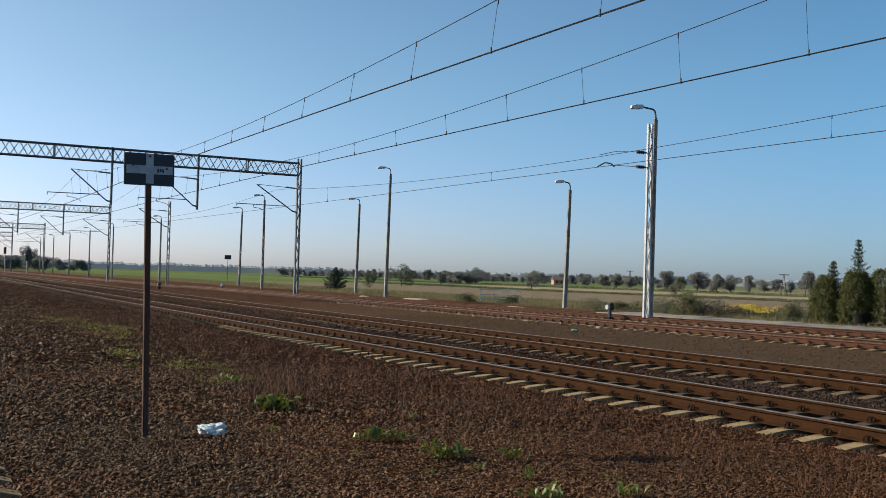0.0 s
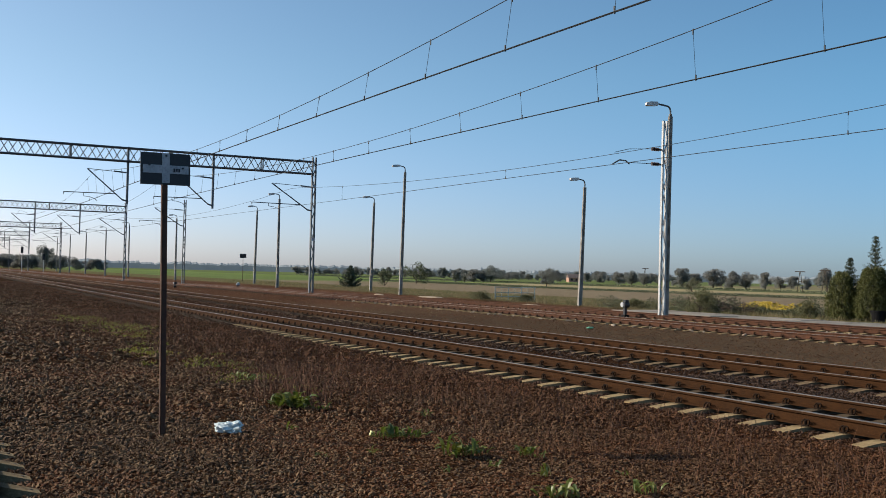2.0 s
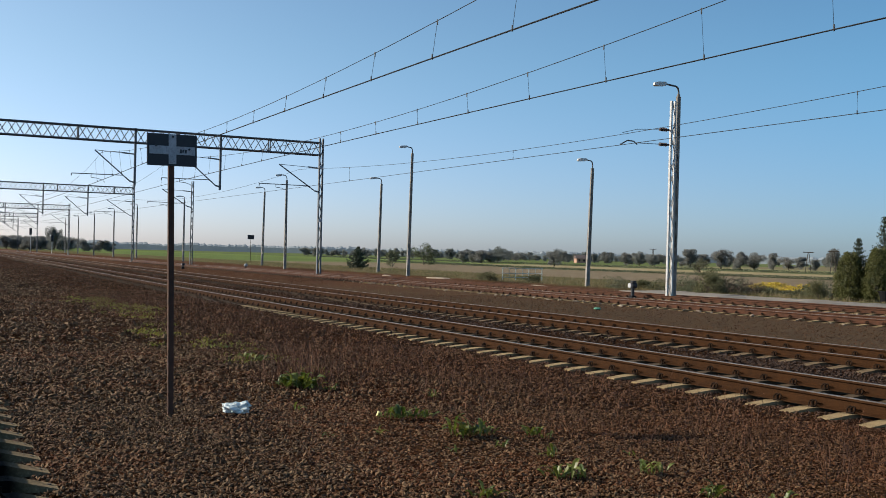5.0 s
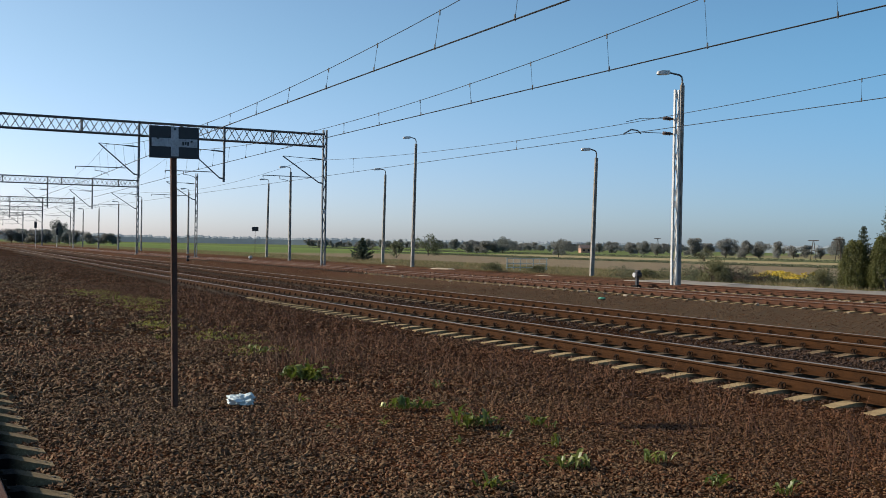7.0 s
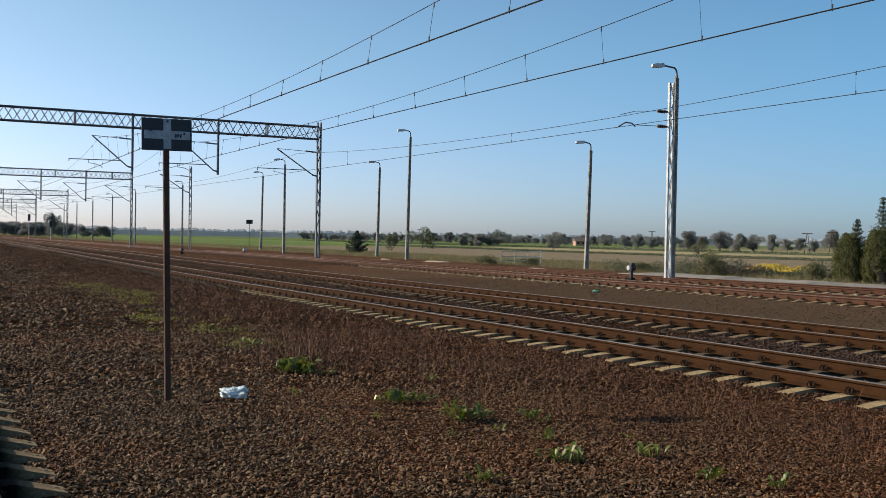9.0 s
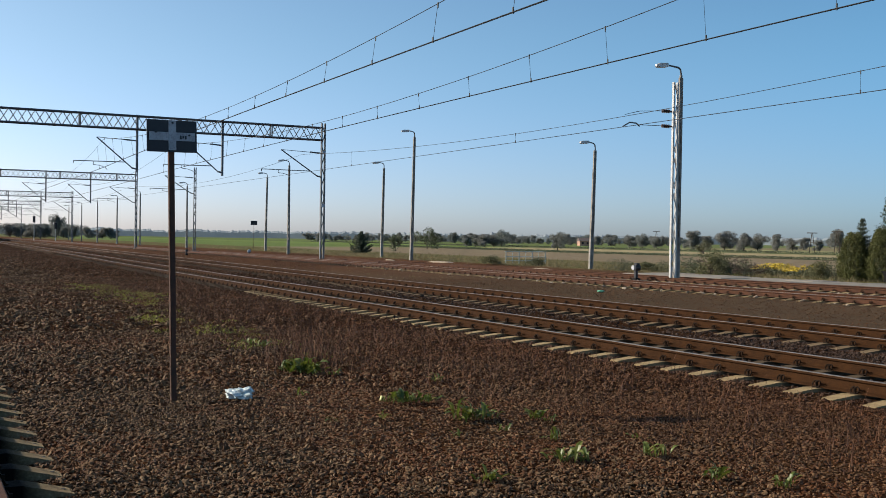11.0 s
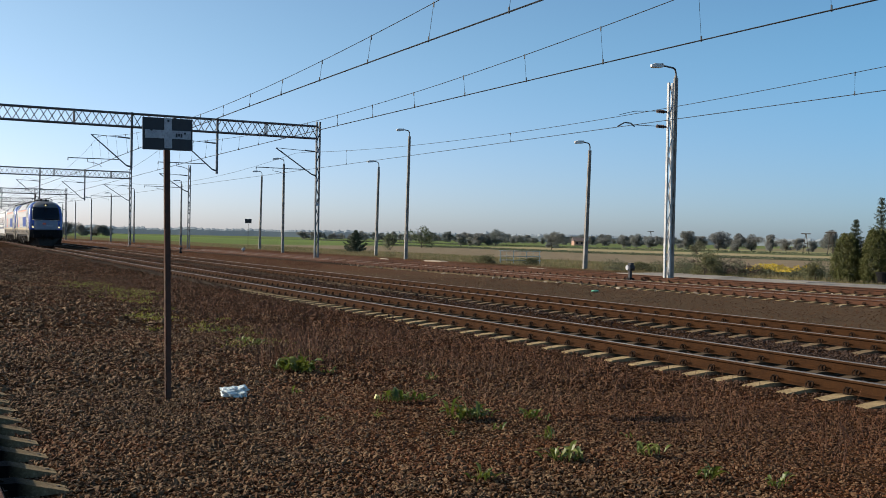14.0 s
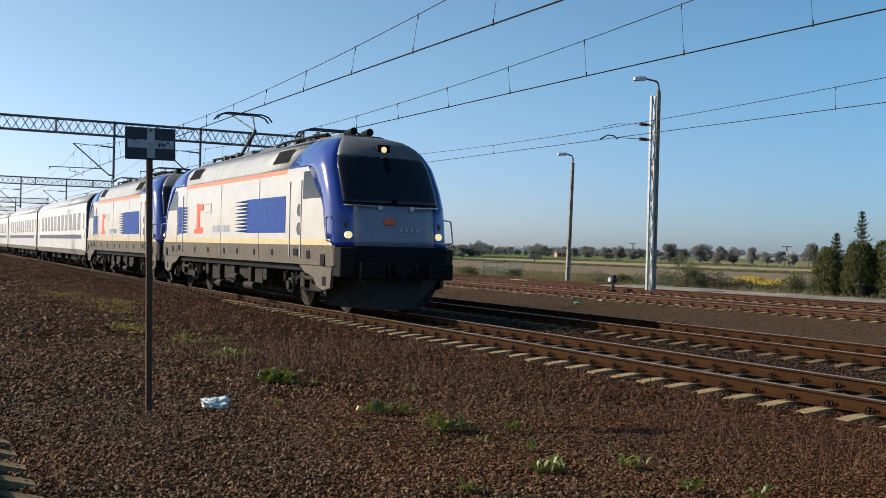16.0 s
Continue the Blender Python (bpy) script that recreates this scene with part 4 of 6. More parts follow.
        vs = [bm.verts.new((x, yy(y), z)) for z in (0.9, 1.6) for x, y in ((-1.5, 0.5), (-1.5, -0.1), (-1.2, -0.28), (1.2, -0.28), (1.5, -0.1), (1.5, 0.5))]
        bm.faces.new(vs[:6]), bm.faces.new(vs[6:])
        for i in range(6):
            bm.faces.new((vs[i], vs[(i + 1) % 6], vs[6 + (i + 1) % 6], vs[6 + i]))
        bmesh.ops.recalc_face_normals(bm, faces=bm.faces[:])
        bmesh.ops.bevel(bm, geom=bm.edges[:], offset=0.02, segments=1, affect="EDGES")
        part("buffer_beam", bm, M_T_DARK, lo)
        for x in (-1.05, -0.35, 0.4):
            bm = bmesh.new()
            tube(bm, [(x, yy(-0.28), 1.25), (x + 0.02, yy(-0.36), 1.1), (x + 0.05, yy(-0.34), 0.8), (x + 0.12, yy(-0.3), 0.6)], 0.03, 6)
            part("brake_hose", bm, M_T_BOGIE, lo)
        bm = bmesh.new()
        box(bm, -0.22, 0.22, *sorted((yy(-0.2), yy(-0.45))), 0.92, 1.2, 0.03)
        rod(bm, (0, yy(-0.4), 1.05), (0, yy(-0.5), 0.7), 0.05, 8)
        part("coupling_hook", bm, M_T_DARK, lo)
        bm = bmesh.new()
        box(bm, -0.32, -0.02, *sorted((yy(0.02), yy(0.09))), 2.16, 2.32)
        part("red_mark", bm, M_T_RED, lo)
        for i in range(4):
            bm = bmesh.new()
            box(bm, 0.05 + i * 0.15, 0.17 + i * 0.15, *sorted((yy(0.01), yy(0.09))), 2.0, 2.08)
            part("lettering_bar", bm, M_T_MARK, lo)
    for yc in (2.48, 2.48 + 12.98 - 2.48 + 0.4):
        bogie(lo, yc if yc < 5 else LOCO_L - 2.9)
    bm = bmesh.new()
    box(bm, -1.1, 1.1, 6.2, 11.6, 0.4, 0.95, 0.05)
    part("transformer_tank", bm, M_T_BOGIE, lo)
    for y, l, z0, out in ((5.75, 0.35, 0.62, 1.36), (6.3, 0.7, 0.5, 1.3), (7.15, 0.28, 0.35, 1.38), (7.6, 1.1, 0.58, 1.26), (8.9, 0.4, 0.42, 1.36), (9.45, 0.75, 0.52, 1.3), (10.4, 0.22, 0.66, 1.4), (10.8, 0.9, 0.46, 1.28), (11.9, 0.3, 0.6, 1.36)):
        for s in (-1, 1):
            bm = bmesh.new()
            box(bm, *sorted((s * out, s * (out - 0.3))), y, y + l, z0, 0.95, 0.02)
            part("equipment_box", bm, M_T_BOGIE, lo)
    for y, z, l in ((6.6, 0.42, 0.9), (8.3, 0.62, 0.7), (10.0, 0.36, 0.6)):
        for s in (-1, 1):
            bm = bmesh.new()
            rod(bm, (s * 1.4, y, z), (s * 1.4, y + l, z), 0.11, 12)
            part("air_tank", bm, M_T_BOGIE, lo)
    # roof gear
    for i, (x, y, w, l, h) in enumerate(((0.1, 5.4, 0.5, 1.1, 0.16), (0, 8.2, 0.6, 1.6, 0.14), (-0.2, 10.2, 0.4, 0.8, 0.18), (0.2, 3.6, 0.3, 0.5, 0.2))):
        bm = bmesh.new()
        box(bm, x - w, x + w, y - l / 2, y + l / 2, 4.4, 4.46 + h, 0.03)
        part("roof_box", bm, M_T_ROOF, lo)
    bm = bmesh.new()
    for x in (-0.55, 0.5):
        tube(bm, [(x, 3.3, 4.62), (x, 6.5, 4.65), (x * 0.7, 9.5, 4.6), (x, 14.6, 4.64)], 0.03, 6)
        for y in np.arange(3.4, 14.6, 1.1):
            rod(bm, (x, y, 4.4), (x, y, 4.62), 0.05, 7)
    part("roof_busbar", bm, M_T_DARK, lo)
    for s in (-0.3, 0.15):
        bm = bmesh.new()
        rod(bm, (s, 2.6, 4.6), (s, 2.1, 4.6), 0.06, 10, 0.1)
        box(bm, s - 0.04, s + 0.04, 2.3, 2.5, 4.4, 4.6)
        part("horn", bm, M_T_DARK, lo)
    pantograph(lo, 12.5, raised)
    pantograph(lo, 5.2, False, -1)
    return lo


COACH_L = 25.6


def coach():
    co = thing("passenger_coach", pose(0, 0, 0), "white passenger coach with a dark blue band and grey roof", "railway coach", "train on the main track")
    prof = [(1.42, 0.95), (1.48, 1.1), (1.49, 3.48), (1.46, 3.7), (1.36, 3.92), (1.14, 4.14), (0.78, 4.31), (0.36, 4.39), (0.0, 4.40)]
    for name, a, b, mat in (("body", 0, 3, M_T_COACH), ("roof", 3, 8, M_T_CROOF)):
        pts = prof[a:b + 1]
        for s in ((-1, 1) if name == "body" else (0,)):
            line = [(s * x, z) for x, z in pts] if s else [(x, z) for x, z in pts] + [(-x, z) for x, z in pts[::-1][1:]]
            bm = bmesh.new()
            r0 = [bm.verts.new((x, 0.25, z)) for x, z in line]
            r1 = [bm.verts.new((x, COACH_L - 0.25, z)) for x, z in line]
            for i in range(len(line) - 1):
                bm.faces.new((r0[i], r0[i + 1], r1[i + 1], r1[i]))
            bmesh.ops.recalc_face_normals(bm, faces=bm.faces[:])
            bmesh.ops.solidify(bm, geom=bm.faces[:], thickness=0.04)
            part("side_wall" if s else "roof", bm, mat, co, smooth=not s)
    for y in (0.25, COACH_L - 0.25):
        bm = bmesh.new()
        loop = [(x, z) for x, z in prof] + [(-x, z) for x, z in prof[::-1][1:]]
        bm.faces.new([bm.verts.new((x * 0.995, y, z)) for x, z in loop])
        bmesh.ops.solidify(bm, geom=bm.faces[:], thickness=0.03)
        part("end_wall", bm, M_T_ROOF, co)
        bm = bmesh.new()
        box(bm, -0.6, 0.6, y - 0.3, y + 0.3, 1.1, 3.75, 0.05)
        part("gangway", bm, M_T_DARK, co)
    bm = bmesh.new()
    box(bm, -1.3, 1.3, 0.3, COACH_L - 0.3, 0.9, 1.0)
    part("floor_frame", bm, M_T_DARK, co)
    for s in (-1, 1):
        xa, xb = sorted((s * 1.44, s * 1.50))
        for i in range(11):
            y = 2.5 + i * 1.88
            bm = bmesh.new()
            box(bm, xa, xb, y, y + 1.15, 2.2, 3.2, 0.02)
            part("window", bm, M_T_TINT, co)
        for y in (0.75, COACH_L - 1.55):
            bm = bmesh.new()
            box(bm, *sorted((s * 1.45, s * 1.496)), y, y + 0.8, 1.05, 3.35, 0.02)
            dr = part("door", bm, M_T_COACH, co)
            bm = bmesh.new()
            box(bm, *sorted((s * 1.47, s * 1.502)), y + 0.2, y + 0.6, 2.25, 3.15)
            part("pane", bm, M_T_TINT, dr)
        bm = bmesh.new()
        box(bm, *sorted((s * 1.46, s * 1.497)), 2.0, COACH_L - 2.0, 1.72, 1.95)
        part("blue_band", bm, M_T_STRIPE, co)
        bm = bmesh.new()
        box(bm, *sorted((s * 1.38, s * 1.487)), 0.5, COACH_L - 0.5, 0.8, 1.12, 0.02)
        part("skirt", bm, M_T_GREY, co)
    for yc in (3.3, COACH_L - 3.3):
        bogie(co, yc, 2.5, 0.46, 1.1)
    for i, (y, l) in enumerate(((7.0, 2.2), (10.5, 1.6), (14.0, 2.4), (17.6, 1.5))):
        bm = bmesh.new()
        box(bm, -1.1, 1.1, y, y + l, 0.42, 0.92, 0.05)
        part("equipment_box", bm, M_T_BOGIE, co)
    return co


LEAD_LOCO = locomotive(True)
SECOND_LOCO = locomotive(False)
COACHES = [coach()]
for _ in range(6):
    COACHES.append(copy_thing(COACHES[0], pose(0, 0, 0)))


def vehicle_pose(y, length):
    """Where a vehicle stands on track 1 with its leading end at y."""
    a, b = centre_1(y), centre_1(y + length)
    return pose(a + 0.06, y, RAIL_TOP + 0.01, 0, 0, -math.degrees(math.atan2(b - a, length)))


def motions():
    speed, nose = 43.1, 23.24
    # a little ahead of the even pace towards the end
    ahead = {15.0: 0.3, 15.5: 0.55, 16.0: 0.15}
    times = [i * 0.5 for i in range(33)]

    def rows(gap, length):
        return [(t, vehicle_pose(nose + speed * (16 - t) - ahead.get(t, 0.0) + gap, length)) for t in times]

    walk(LEAD_LOCO, rows(0.0, LOCO_L))
    walk(SECOND_LOCO, rows(18.75, LOCO_L))
    for i, c in enumerate(COACHES):
        walk(c, rows(37.1 + i * 26.0, COACH_L))


# ---- loose stones ----
M_LEAF = material("weed_leaf_green", (0.0731, 0.1118, 0.01376), (0.0301, 0.0473, 0.00774), 6, 0.45, by_random=(0.1548, 0.1634, 0.0258), leafy=0.35)
M_DRY = material("dry_red_weed", (0.11, 0.042, 0.018), (0.15, 0.065, 0.028), 3, 0.9, island=((0.055, 0.028, 0.018), 0.2, 1.0))
M_GREENBLADE = material("young_grass", (0.129, 0.1419, 0.01548), (0.1892, 0.172, 0.0258), 2, 0.7, island=((0.2408, 0.2064, 0.043), 0.3, 1.3), leafy=0.4)
M_VERGE = material("verge_grass", (0.19, 0.14, 0.07), (0.095, 0.10, 0.036), 0.35, 0.85, island=((0.27, 0.21, 0.115), 0.3, 1.2), leafy=0.3)
M_FOLIAGE = material("tree_foliage", (0.085, 0.105, 0.05), (0.06, 0.078, 0.04), 0.4, 0.7, by_random=(0.12, 0.12, 0.068), island=((0.13, 0.145, 0.075), 0.3, 1.3), leafy=0.35)
# leaf colour lifted and greyed: haze over the distance is painted in
M_FARLEAF = material("hazed_distant_foliage", (0.185, 0.2, 0.185), (0.155, 0.17, 0.16), 0.2, 0.9, by_random=(0.24, 0.235, 0.22), island=((0.23, 0.245, 0.22), 0.3, 1.3), spec=0.05, leafy=0.5)
M_CONIFER = material("conifer_needles", (0.085, 0.095, 0.024), (0.05, 0.06, 0.017), 1.2, 0.7, island=((0.15, 0.14, 0.038), 0.3, 1.2), leafy=0.35)
M_SPRUCE = material("spruce_needles", (0.068, 0.088, 0.055), (0.05, 0.068, 0.045), 1.2, 0.7, island=((0.09, 0.105, 0.06), 0.3, 1.2), leafy=0.25)
M_BARK = material("bark", (0.07, 0.055, 0.04), (0.045, 0.035, 0.028), 6, 0.9)
M_BUSH = material("grey_green_leaves", (0.125, 0.125, 0.055), (0.09, 0.095, 0.04), 1.5, 0.8, island=((0.19, 0.17, 0.085), 0.3, 1.2), leafy=0.3)
M_FLOWER = material("yellow_blossom", (0.6192, 0.43, 0.0172), (0.473, 0.344, 0.0258), 3, 0.6)
M_BRUSH = material("dead_brushwood", (0.06, 0.04, 0.03), (0.10, 0.07, 0.05), 3, 0.9)
M_BAG = material("crumpled_plastic", (0.6192, 0.6708, 0.6536), (0.516, 0.602, 0.5934), 9, 0.35)
M_SLAB = material("pale_concrete", (0.2494, 0.2236, 0.1892), (0.1806, 0.1591, 0.1333), 1.5, 0.9, 0, 0.3, 40, by_random=(0.215, 0.1935, 0.1634), spec=0.12)
M_SAND = material("pale_sand", (0.344, 0.2838, 0.2064), (0.258, 0.1892, 0.129), 4, 0.95)
M_FENCE = material("fence_paint", (0.36, 0.42, 0.40), (0.28, 0.32, 0.30), 4, 0.6)
M_BRICK = material("orange_brick", (0.40, 0.24, 0.17), (0.34, 0.19, 0.13), 1.5, 0.9)
M_TILE = material("dark_roof", (0.12, 0.09, 0.08), (0.09, 0.07, 0.065), 1.2, 0.85)
# distance haze put into the belt's colour, plus a faint glow
M_HAZE = material("woods_painted_haze", (0.135, 0.158, 0.170), (0.165, 0.187, 0.198), 0.05, 1.0, emit=0.42)


def raw_mesh(name, verts, faces, mat, loops):
    """A mesh from arrays; every face has the same number of corners."""
    me = bpy.data.meshes.new(name)
    me.vertices.add(len(verts))
    me.vertices.foreach_set("co", np.asarray(verts, dtype=np.float32).ravel())
    me.loops.add(len(faces) * loops)
    me.loops.foreach_set("vertex_index", np.asarray(faces, dtype=np.int32).ravel())
    me.polygons.add(len(faces))
    me.polygons.foreach_set("loop_start", np.arange(len(faces), dtype=np.int32) * loops)
    me.polygons.foreach_set("use_smooth", np.zeros(len(faces), dtype=bool))
    me.update(calc_edges=True)
    me.materials.append(mat)
    return me


rng = np.random.default_rng(7)


def solid_template(kind):
    bm = bmesh.new()
    if kind == "ico":
        bmesh.ops.create_icosphere(bm, subdivisions=1, radius=1.0)
    else:
        bmesh.ops.create_icosphere(bm, subdivisions=1, radius=1.0)
        bm.clear()
        vs = [bm.verts.new(p) for p in ((1, 0, 0), (-1, 0, 0), (0, 1, 0), (0, -1, 0), (0, 0, 1), (0, 0, -1))]
        for a in (0, 1):
            for b in (2, 3):
                for c in (4, 5):
                    bm.faces.new((vs[a], vs[b], vs[c]))
        bmesh.ops.recalc_face_normals(bm, faces=bm.faces[:])
    bm.verts.index_update()
    v = np.array([q.co[:] for q in bm.verts])
    f = np.array([[q.index for q in g.verts] for g in bm.faces])
    bm.free()
    return v, f


def turns(n):
    q = rng.normal(size=(n, 4))
    q /= np.linalg.norm(q, axis=1)[:, None]
    w, x, y, z = q.T
    return np.stack([1 - 2 * (y * y + z * z), 2 * (x * y - z * w), 2 * (x * z + y * w), 2 * (x * y + z * w), 1 - 2 * (x * x + z * z),
                     2 * (y * z - x * w), 2 * (x * z - y * w), 2 * (y * z + x * w), 1 - 2 * (x * x + y * y)], 1).reshape(n, 3, 3)


def stones(name, kind, n, dist, az, size, label):
    """Scatter n stones over a ring sector around the standing place."""
    v, f = solid_template(kind)
    d = np.sqrt(rng.uniform(dist[0] ** 2, dist[1] ** 2, n))
    a = np.radians(rng.uniform(*az, n))
    x, y = d * np.sin(a), d * np.cos(a)
    keep = np.ones(n, bool)
    swing = 0.00025 * np.clip(y, 0, None) ** 2
    for c in (TRACK_1, TRACK_2, -0.2):
        for s in (-1, 1):
            keep &= np.abs(x - swing - c - s * GAUGE / 2) > 0.13
    for c, start in ((TRACK_1, 16.22), (TRACK_2, 16.3), (-0.2, 10.88)):
        phase = (y - start + 0.3) % 0.6 - 0.3
        keep &= ~((np.abs(x - swing - c) < (1.32 if c > 0 else 1.28)) & (np.abs(phase) < 0.16))
    x, y = x[keep], y[keep]
    n = len(x)
    # coarser beside the near siding, finer towards the main line
    coarse = np.interp(x, (0.5, 2.5, 7.0, 15.0, 17.8, 19.0), (1.2, 1.02, 0.86, 0.8, 0.7, 0.4))
    r = rng.gamma(3.0, size / 2.7, n).clip(size * 0.4, size * 2.3) * coarse
    shape = v[None] * rng.uniform(0.55, 1.25, (n, len(v), 1)) * np.stack([np.full(n, 1.15), rng.uniform(0.5, 0.95, n), rng.uniform(0.32, 0.65, n)], 1)[:, None]
    p = np.einsum("nij,nvj->nvi", turns(n), shape) * r[:, None, None]
    p[:, :, 2] *= 0.72
    z = np.array([0.025 * noise.noise((px * 0.33, py * 0.33, 0)) for px, py in zip(x, y)]) - 0.045 + r * rng.uniform(0.0, 0.45, n) + np.interp(np.hypot(x, y), (10.0, 16.0, 26.0), (0.0, 0.010, 0.02))
    p += np.stack([x, y, z], 1)[:, None]
    faces = (f[None] + (np.arange(n) * len(v))[:, None, None]).reshape(-1, 3)
    ob = new(name, raw_mesh(name, p.reshape(-1, 3), faces, M_STONE, 3))
    tagged(ob, label, "gravel", kind="stuff")


stones("ballast_stones", "ico", 22000, (5.4, 7.0), (1.0, 56.0), 0.0122, "loose brown ballast stones of many sizes")
stones("loose_ballast_stones", "octa", 112000, (7.0, 13.0), (1.0, 56.0), 0.0136, "loose brown ballast stones along the tracks")
stones("outer_ballast_stones", "octa", 74000, (13.0, 21.0), (0.5, 56.0), 0.0205, "loose brown ballast stones between the tracks")
stones("far_ballast_stones", "octa", 80000, (21.0, 48.0), (0.3, 55.0), 0.032, "loose brown ballast stones further along the tracks")
stones("distant_ballast_stones", "octa", 52000, (48.0, 115.0), (0.3, 21.0), 0.046, "loose brown ballast stones far along the tracks")


# ---- weeds and grass ----
def blades(name, xs, ys, heights, width, mat, lean, label, category, tip=0.15):
    """Thin upright blades, each a bent strip of two quads."""
    n = len(xs)
    a = rng.uniform(0, 2 * math.pi, n)
    l = rng.normal(0, lean, (n, 2)) * heights[:, None]
    w = width * rng.uniform(0.6, 1.4, n)
    dx, dy = np.cos(a) * w, np.sin(a) * w
    z0 = np.full(n, -0.06)
    rows = []
    for k, s in ((0.0, 1.0), (0.55, 0.8), (1.0, tip)):
        cx, cy, cz = xs + l[:, 0] * k * k, ys + l[:, 1] * k * k, z0 + heights * k
        rows += [np.stack([cx - dx * s, cy - dy * s, cz], 1), np.stack([cx + dx * s, cy + dy * s, cz], 1)]
    v = np.stack(rows, 1).reshape(-1, 3)
    base = (np.arange(n) * 6)[:, None]
    faces = np.concatenate([base + np.array([[0, 1, 3, 2]]), base + np.array([[2, 3, 5, 4]])])
    ob = new(name, raw_mesh(name, v, faces, mat, 4))
    return tagged(ob, label, category, kind="stuff")


def clumps(centres, n, spread):
    c = np.array(centres)[rng.integers(0, len(centres), n)]
    return c[:, 0] + rng.normal(0, spread, n), c[:, 1] + rng.normal(0, spread * 1.5, n)


DRY_SPOTS = [(rng.uniform(5.6, 9.2), rng.uniform(6.5, 40)) for _ in range(170)] + [(5.2, 14.2), (5.4, 14.6), (5.0, 14.9), (5.6, 15.4), (5.8, 17), (6.2, 19), (6.4, 22)] * 2
x, y = clumps(DRY_SPOTS, 7000, 0.42)
ok = (x < 9.6) & (x > 4.6)
x, y = x[ok], y[ok]
blades("dry_weeds", x, y, rng.uniform(0.06, 0.34, len(x)), 0.0022, M_DRY, 0.4, "thin dry reddish-brown weed stems in the ballast", "weeds", 0.6)
x, y = clumps([(5.15, 14.3), (5.35, 14.6), (4.9, 14.5), (5.5, 14.9)], 200, 0.17)
blades("tall_dry_weeds", x, y, rng.uniform(0.2, 0.58, len(x)), 0.003, M_DRY, 0.3, "taller clump of dark dry weed stems", "weeds", 0.6)
GREEN_STRIP = ((5.95, 38.7), (6.05, 36.8), (6.25, 34.3), (6.45, 32.6), (6.3, 30.0), (6.1, 33.0), (4.97, 23.7), (5.2, 22.8), (5.3, 21.3), (5.45, 20.6), (5.5, 19.3), (5.3, 17.3), (5.3, 16.9), (5.6, 26.5))
x, y = clumps([(a + rng.normal(0, 0.4), b + rng.normal(0, 1.0)) for a, b in GREEN_STRIP for _ in range(16 if b > 28 else 5)], 4200, 0.13)
blades("green_shoots", x, y, rng.uniform(0.025, 0.085, len(x)), 0.016, M_GREENBLADE, 0.7, "short yellow-green grass shoots between the stones", "grass")
x = np.concatenate([rng.uniform(38.9, 47, 13000), rng.uniform(40, 54, 8000), rng.uniform(18, 40, 1500)])
y = np.concatenate([rng.uniform(24, 120, 13000), rng.uniform(40, 150, 8000), rng.uniform(40, 110, 1500)])
h = np.concatenate([rng.uniform(0.08, 0.3, 13000), rng.uniform(0.1, 0.35, 8000), rng.uniform(0.05, 0.14, 1500)])
ok = ~((x < 38.9) & (np.abs(x - 26.5) < 1.7)) & ~((x < 36) & (x > 29.5))
tuft = np.array([0.5 + 0.9 * max(0.0, noise.noise((a * 0.25, b * 0.12, 3.0)) + 0.25) for a, b in zip(x, y)])
blades("verge_grass", x[ok], y[ok], (h * tuft * 1.1)[ok], 0.011, M_VERGE, 0.4, "tan and green rough grass on the verge", "grass")


def leaf_mesh(length, width):
    bm = bmesh.new()
    rows = []
    for k, s, z in ((0, 0.15, 0.0), (0.35, 0.8, 0.30), (0.65, 1.0, 0.42), (0.88, 0.6, 0.36), (1.0, 0.06, 0.26)):
        rows.append([bm.verts.new((k * length, sgn * s * width / 2, z * length + (0.12 * width if sgn else 0.0))) for sgn in (-1, 0, 1)])
    for a, b in zip(rows, rows[1:]):
        for i in (0, 1):
            bm.faces.new((a[i], b[i], b[i + 1], a[i + 1]))
    me = bpy.data.meshes.new("leaf")
    bm.to_mesh(me)
    bm.free()
    me.materials.append(M_LEAF)
    return me


LEAVES = [leaf_mesh(0.15, 0.045), leaf_mesh(0.11, 0.038), leaf_mesh(0.19, 0.05)]


def weed(x, y, size, n):
    w = thing("weed", pose(x, y, -0.025), "low green leafy weed growing through the ballast", "plant", "weeds in the ballast")
    for i in range(n):
        ob = new("leaf", random.choice(LEAVES))
        ob.parent = w
        k = size * random.uniform(0.45, 0.95)
        ob.matrix_basis = pose(random.gauss(0, 0.05 * size), random.gauss(0, 0.05 * size), 0.0, random.uniform(-25, 25), random.uniform(-48, 6), random.uniform(0, 360)) @ Matrix.Scale(k, 4)


